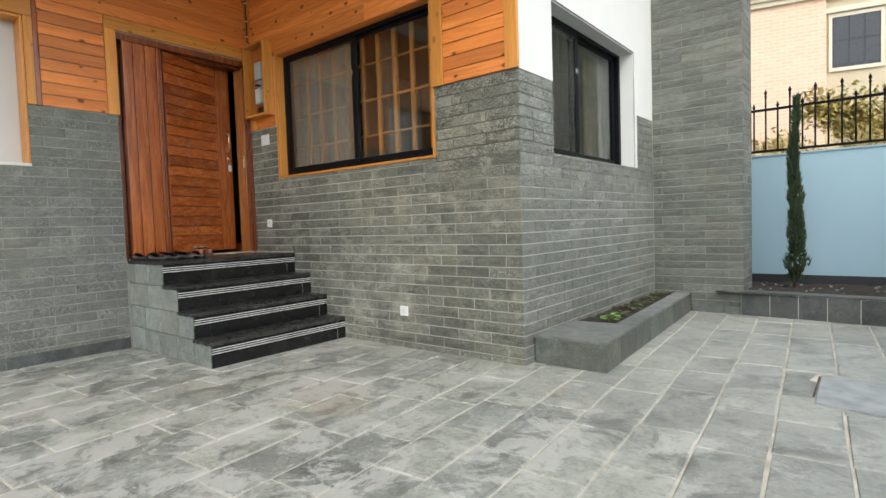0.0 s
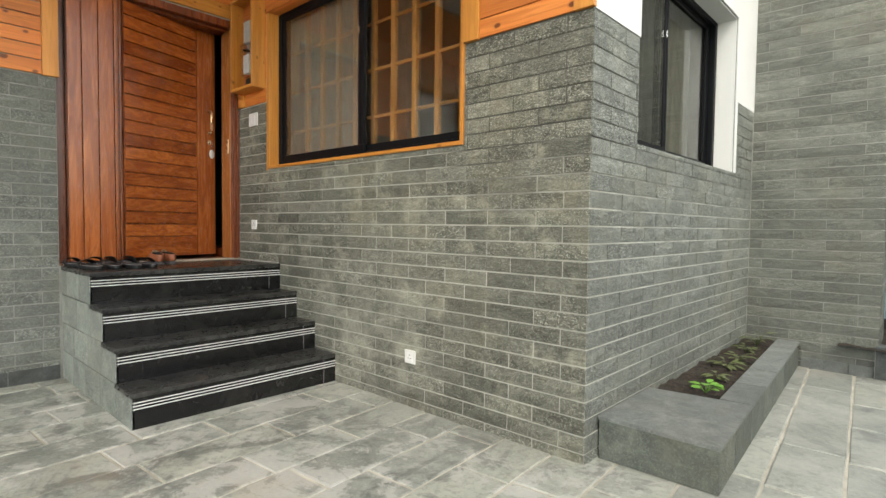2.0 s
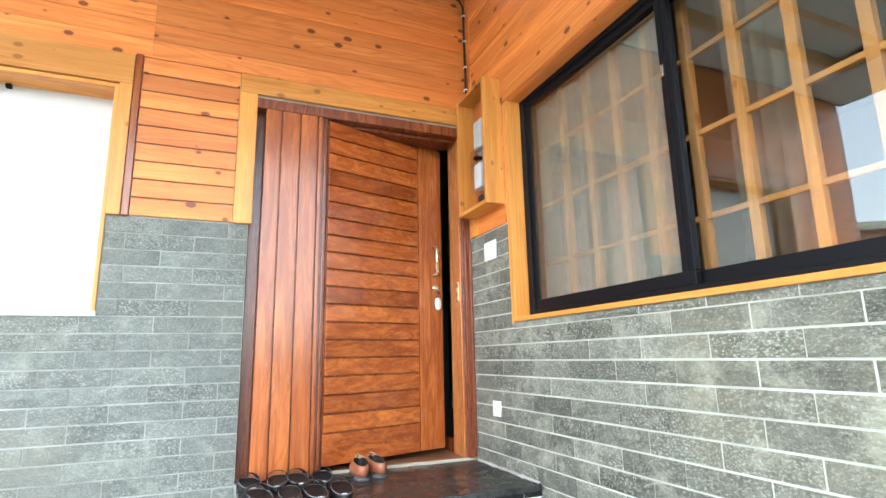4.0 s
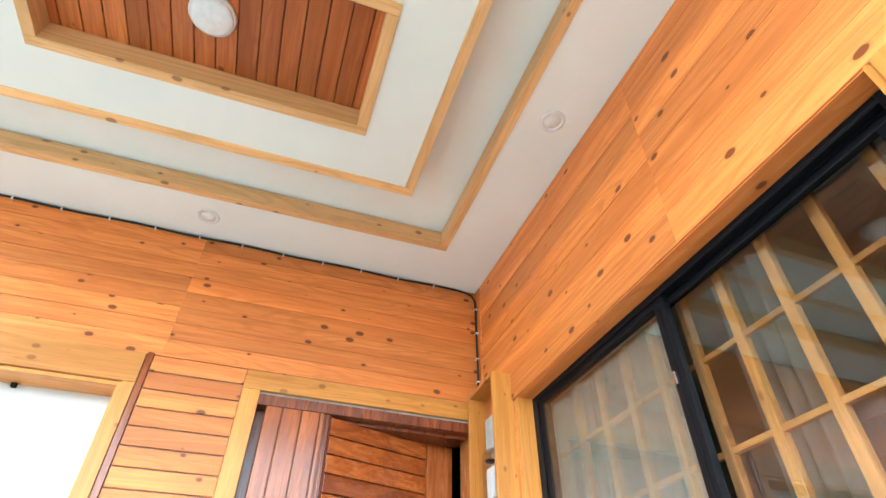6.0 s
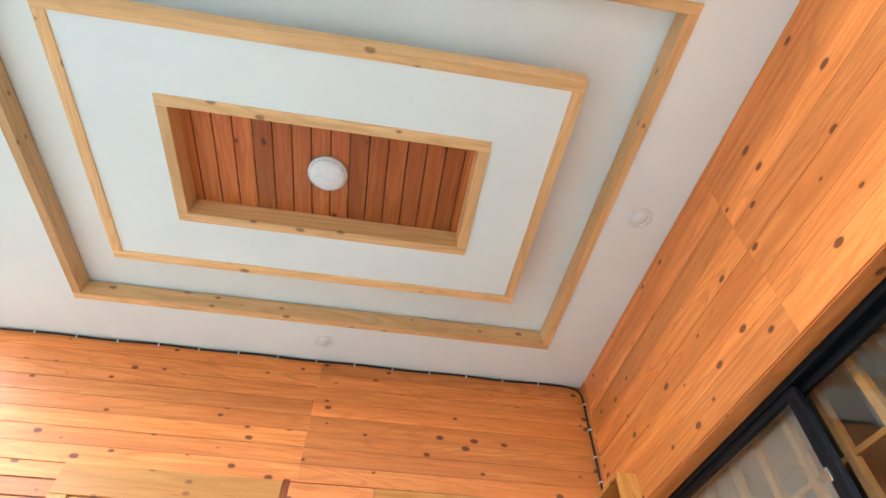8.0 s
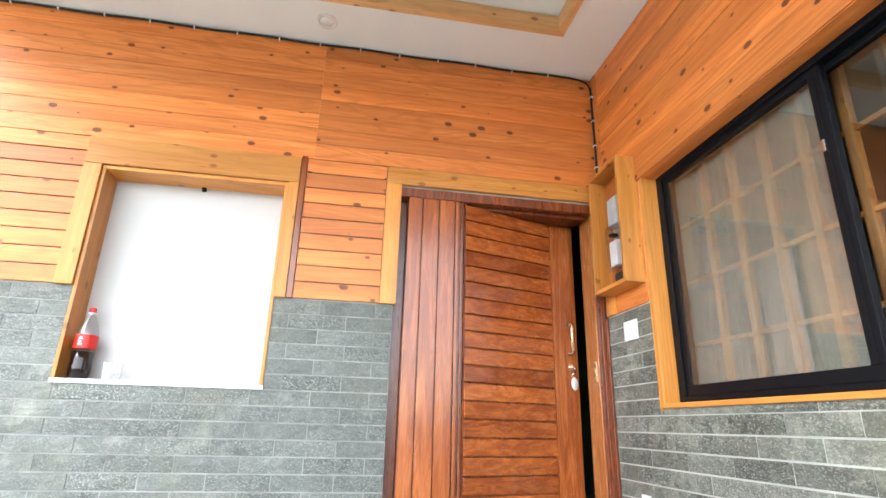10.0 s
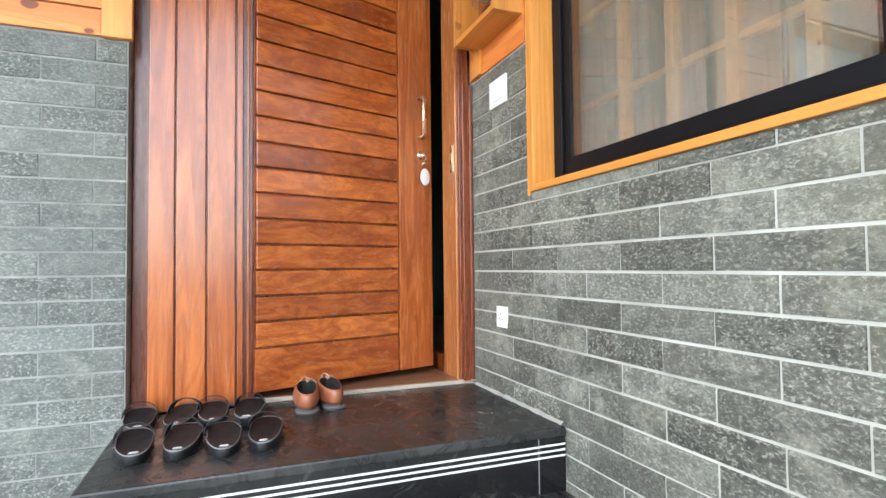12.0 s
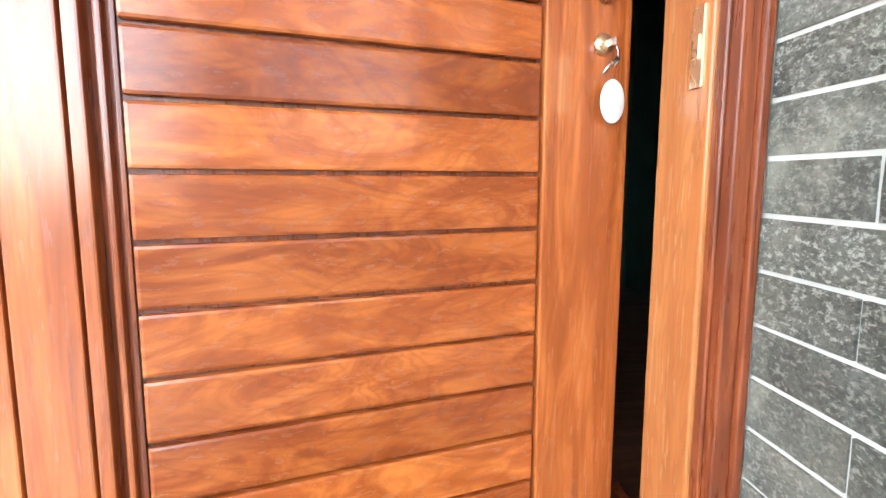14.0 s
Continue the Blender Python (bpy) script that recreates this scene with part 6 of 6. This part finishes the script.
def lay(wall, u0, u1, z1, place, phase, holes=(), limit=300, length=LEN, joint=0.008, kinds=PALE_BRICKS):
    """Lays courses between u0 and u1 up to z1, cut round the holes; past the limit they are joined."""
    made, rest = 0, []
    z = ROW0 - ROW
    k = 0
    while z < z1 - 0.02:
        zc = z + ROW / 2
        off = (phase + (length / 2 if k % 2 else 0) + random.uniform(-0.004, 0.004)) % length
        cuts = [u0 - length + off + length * q for q in range(int((u1 - u0) / length) + 3)]
        cuts = [u0] + [c for c in cuts if u0 + 0.06 < c < u1 - 0.06] + [u1]
        for a, b in zip(cuts, cuts[1:]):
            pieces = [(a, b)]
            for h in holes:
                if h[1] - 0.03 < zc < h[3] + 0.005:
                    pieces = [q for p, r in pieces for q in ((p, min(r, h[0])), (max(p, h[2]), r)) if q[1] - q[0] > 0.006]
            for p, r in pieces:
                if r - p > 0.011:
                    rest.append((p + joint / 2, r - joint / 2, zc, 1.0))
            for h in holes:
                if z + 0.012 < h[1] < z + ROW and h[1] - 0.03 < zc:
                    p, r = max(a, h[0]), min(b, h[2])
                    if r - p > 0.011:
                        rest.append((p + joint / 2, r - joint / 2, (z + h[1]) / 2, (h[1] - z - 0.003) / (ROW - 0.0066)))
        z += ROW
        k += 1
    for n, (p, r, zc, tall_) in enumerate(rest):
        me = random.choice(kinds)
        m = place((p + r) / 2, zc, random.uniform(-0.002, 0.0018)) @ Matrix.Diagonal((r - p, 1, tall_, 1))
        if n < limit:
            ob = new("brick", me)
            ob.parent = wall
            ob.matrix_basis = m
        else:
            yield me, m


def joined(name, pieces, wall, mat):
    vs, fs = [], []
    for me, m in pieces:
        base = len(vs)
        vs += [m @ v.co for v in me.vertices]
        fs += [tuple(base + i for i in p.vertices) for p in me.polygons]
    if vs:
        me = bpy.data.meshes.new(name)
        me.from_pydata(vs, [], fs)
        me.materials.append(mat)
        ob = new(name, me)
        ob.parent = wall
        tagged(ob, kind="stuff")


win_place = lambda u, z, d: pose(u, YW + d, z)
door_place = lambda u, z, d: pose(XD - d, u, z, 0, 0, 90)
side_place = lambda u, z, d: pose(XS - d, u, z, 0, 0, 90)
pil_place = lambda u, z, d: pose(u, PIL[1] + d, z)
joined("brick_courses", lay(wall_win, XD + 0.004, XS - 0.001, TOP, win_place, 0.04, [(WIN1[0] - 0.023, WIN1[1], WIN1[2], 3.5)], 320, 0.3165, kinds=BRICKS), wall_win, SLATE_FAR)
joined("brick_courses", lay(wall_door, -1.02, 1.866, TOP, door_place, 0.025, [NICHE], 320, 0.325, 0.006), wall_door, SLATE_PALE_FAR)
joined("brick_courses", lay(wall_side, YW + 0.001, PIL[1] - 0.003, TOP, side_place, 0.2, [WIN2, (5.70, WIN2[1], 5.76, 3.0)], 320, 0.31, kinds=SIDE_BRICKS), wall_side, SLATE_SIDE_FAR)
joined("brick_courses", lay(wall_pil, XS + 0.004, PIL[2], 6.6, pil_place, 0.1, [], 320, 0.46, 0.004, kinds=PIER_BRICKS), wall_pil, SLATE_PIER_FAR)
joined("brick_courses", lay(wall_pil, PIL[1] + 0.002, PIL[3], 6.6, lambda u, z, d: pose(PIL[2] - d, u, z, 0, 0, 90), 0.1, [], 0, 0.46, 0.004, kinds=PIER_BRICKS), wall_pil, SLATE_PIER_FAR)
# stone return into the door reveal
joined("brick_courses", lay(wall_door, -5.50, XD, TOP, lambda u, z, d: pose(u, 1.8665 - d, z, 0, 0, 180), 0.1, [], 40, 0.12), wall_door, SLATE_PALE_FAR)

# dark skirting tiles at the foot of the entrance wall and the pier
for k in range(9):
    a = -1.0 + 0.32 * k
    part("skirting_tile", boxes(((XD - 0.002, a + 0.004, -0.01), (XD + 0.007, min(a + 0.32, 1.866) - 0.004, 0.1)), bev=0.002), KERB_TILE, wall_door, "darker slate skirting")
for k in range(3):
    a = -1.46 + 0.165 * k
    part("skirting_tile", boxes(((a + 0.003, PIL[1] - 0.012, -0.01), (a + 0.162, PIL[1] - 0.002, 0.085)), bev=0.002), SLATE_TILE, wall_pil, "darker slate skirting")

# ---- paving ----
def paver_mesh(w, l):
    bm = bmesh.new()
    add_box(bm, (-w / 2, -l / 2, -0.03), (w / 2, l / 2, 0.0))
    top = [e for e in bm.edges if all(v.co.z > -0.001 for v in e.verts)]
    bmesh.ops.bevel(bm, geom=top, offset=0.005, segments=1, affect="EDGES")
    for v in bm.verts:
        v.co.x += random.uniform(-0.0025, 0.0025)
        v.co.y += random.uniform(-0.0025, 0.0025)
    return mesh_of("paver", bm, PAVER)


PW = 0.297
lens_ = (0.46, 0.54, 0.62, 0.70)
PV = {l: [paver_mesh(PW - 0.012, l - 0.012) for _ in range(2)] for l in lens_}
GRID = pose(-0.268, 3.14, 0, 0, 0, 4.1)     # the paving runs askew to the house
near, far = [], []
for col in range(-20, 9):
    y = -6.6 + random.uniform(-0.4, 0)
    while y < 3.9:
        l = random.choice(lens_)
        at = GRID @ pose((col + 0.5) * PW, y + l / 2, 0)
        cx, cy = at.translation.x, at.translation.y
        inside_steps = cx < -4.15 and cy > 2.15
        under_house = cy > 3.62 and cx < -1.85
        outside = cx < -5.6 or cx > 1.85 or cy > 6.5 or cy < -3.3
        if not (inside_steps or under_house or outside):
            tilt = at @ pose(0, 0, random.uniform(-0.004, 0.002), random.uniform(-0.25, 0.25), random.uniform(-0.3, 0.3), random.uniform(-0.6, 0.6))
            (near if cy > -0.6 else far).append((random.choice(PV[l]), tilt))
        y += l
for n, (me, m) in enumerate(near):
    if n < 330:
        ob = new("paver", me)
        ob.parent = floor
        ob.matrix_basis = m
joined("paver_field", near[330:] + far, floor, PAVER_FIELD)
COVER = paint_mat("cover_slate", (0.37, 0.395, 0.40), 0.55, 0.2, 7, 0.3)
hatch = thing("drain_cover", "slate-topped inspection cover set in pale mortar", "drain cover")
part("cover_slab", slab([(-0.12, 3.42), (0.40, 3.30), (0.345, 4.02), (-0.125, 4.06)], -0.03, 0.009, 0.004), COVER, hatch)
part("mortar_smear", slab([(-0.18, 3.90), (-0.137, 3.86), (-0.128, 4.055), (0.06, 4.065), (0.12, 4.08), (-0.14, 4.105)], -0.02, 0.006, 0.001), JOINT, hatch, "smeared pale mortar")
part("hinge_gap", boxes(((-0.138, 3.55, -0.02), (-0.130, 4.02, 0.007))), BARK, hatch, "rusty slot")
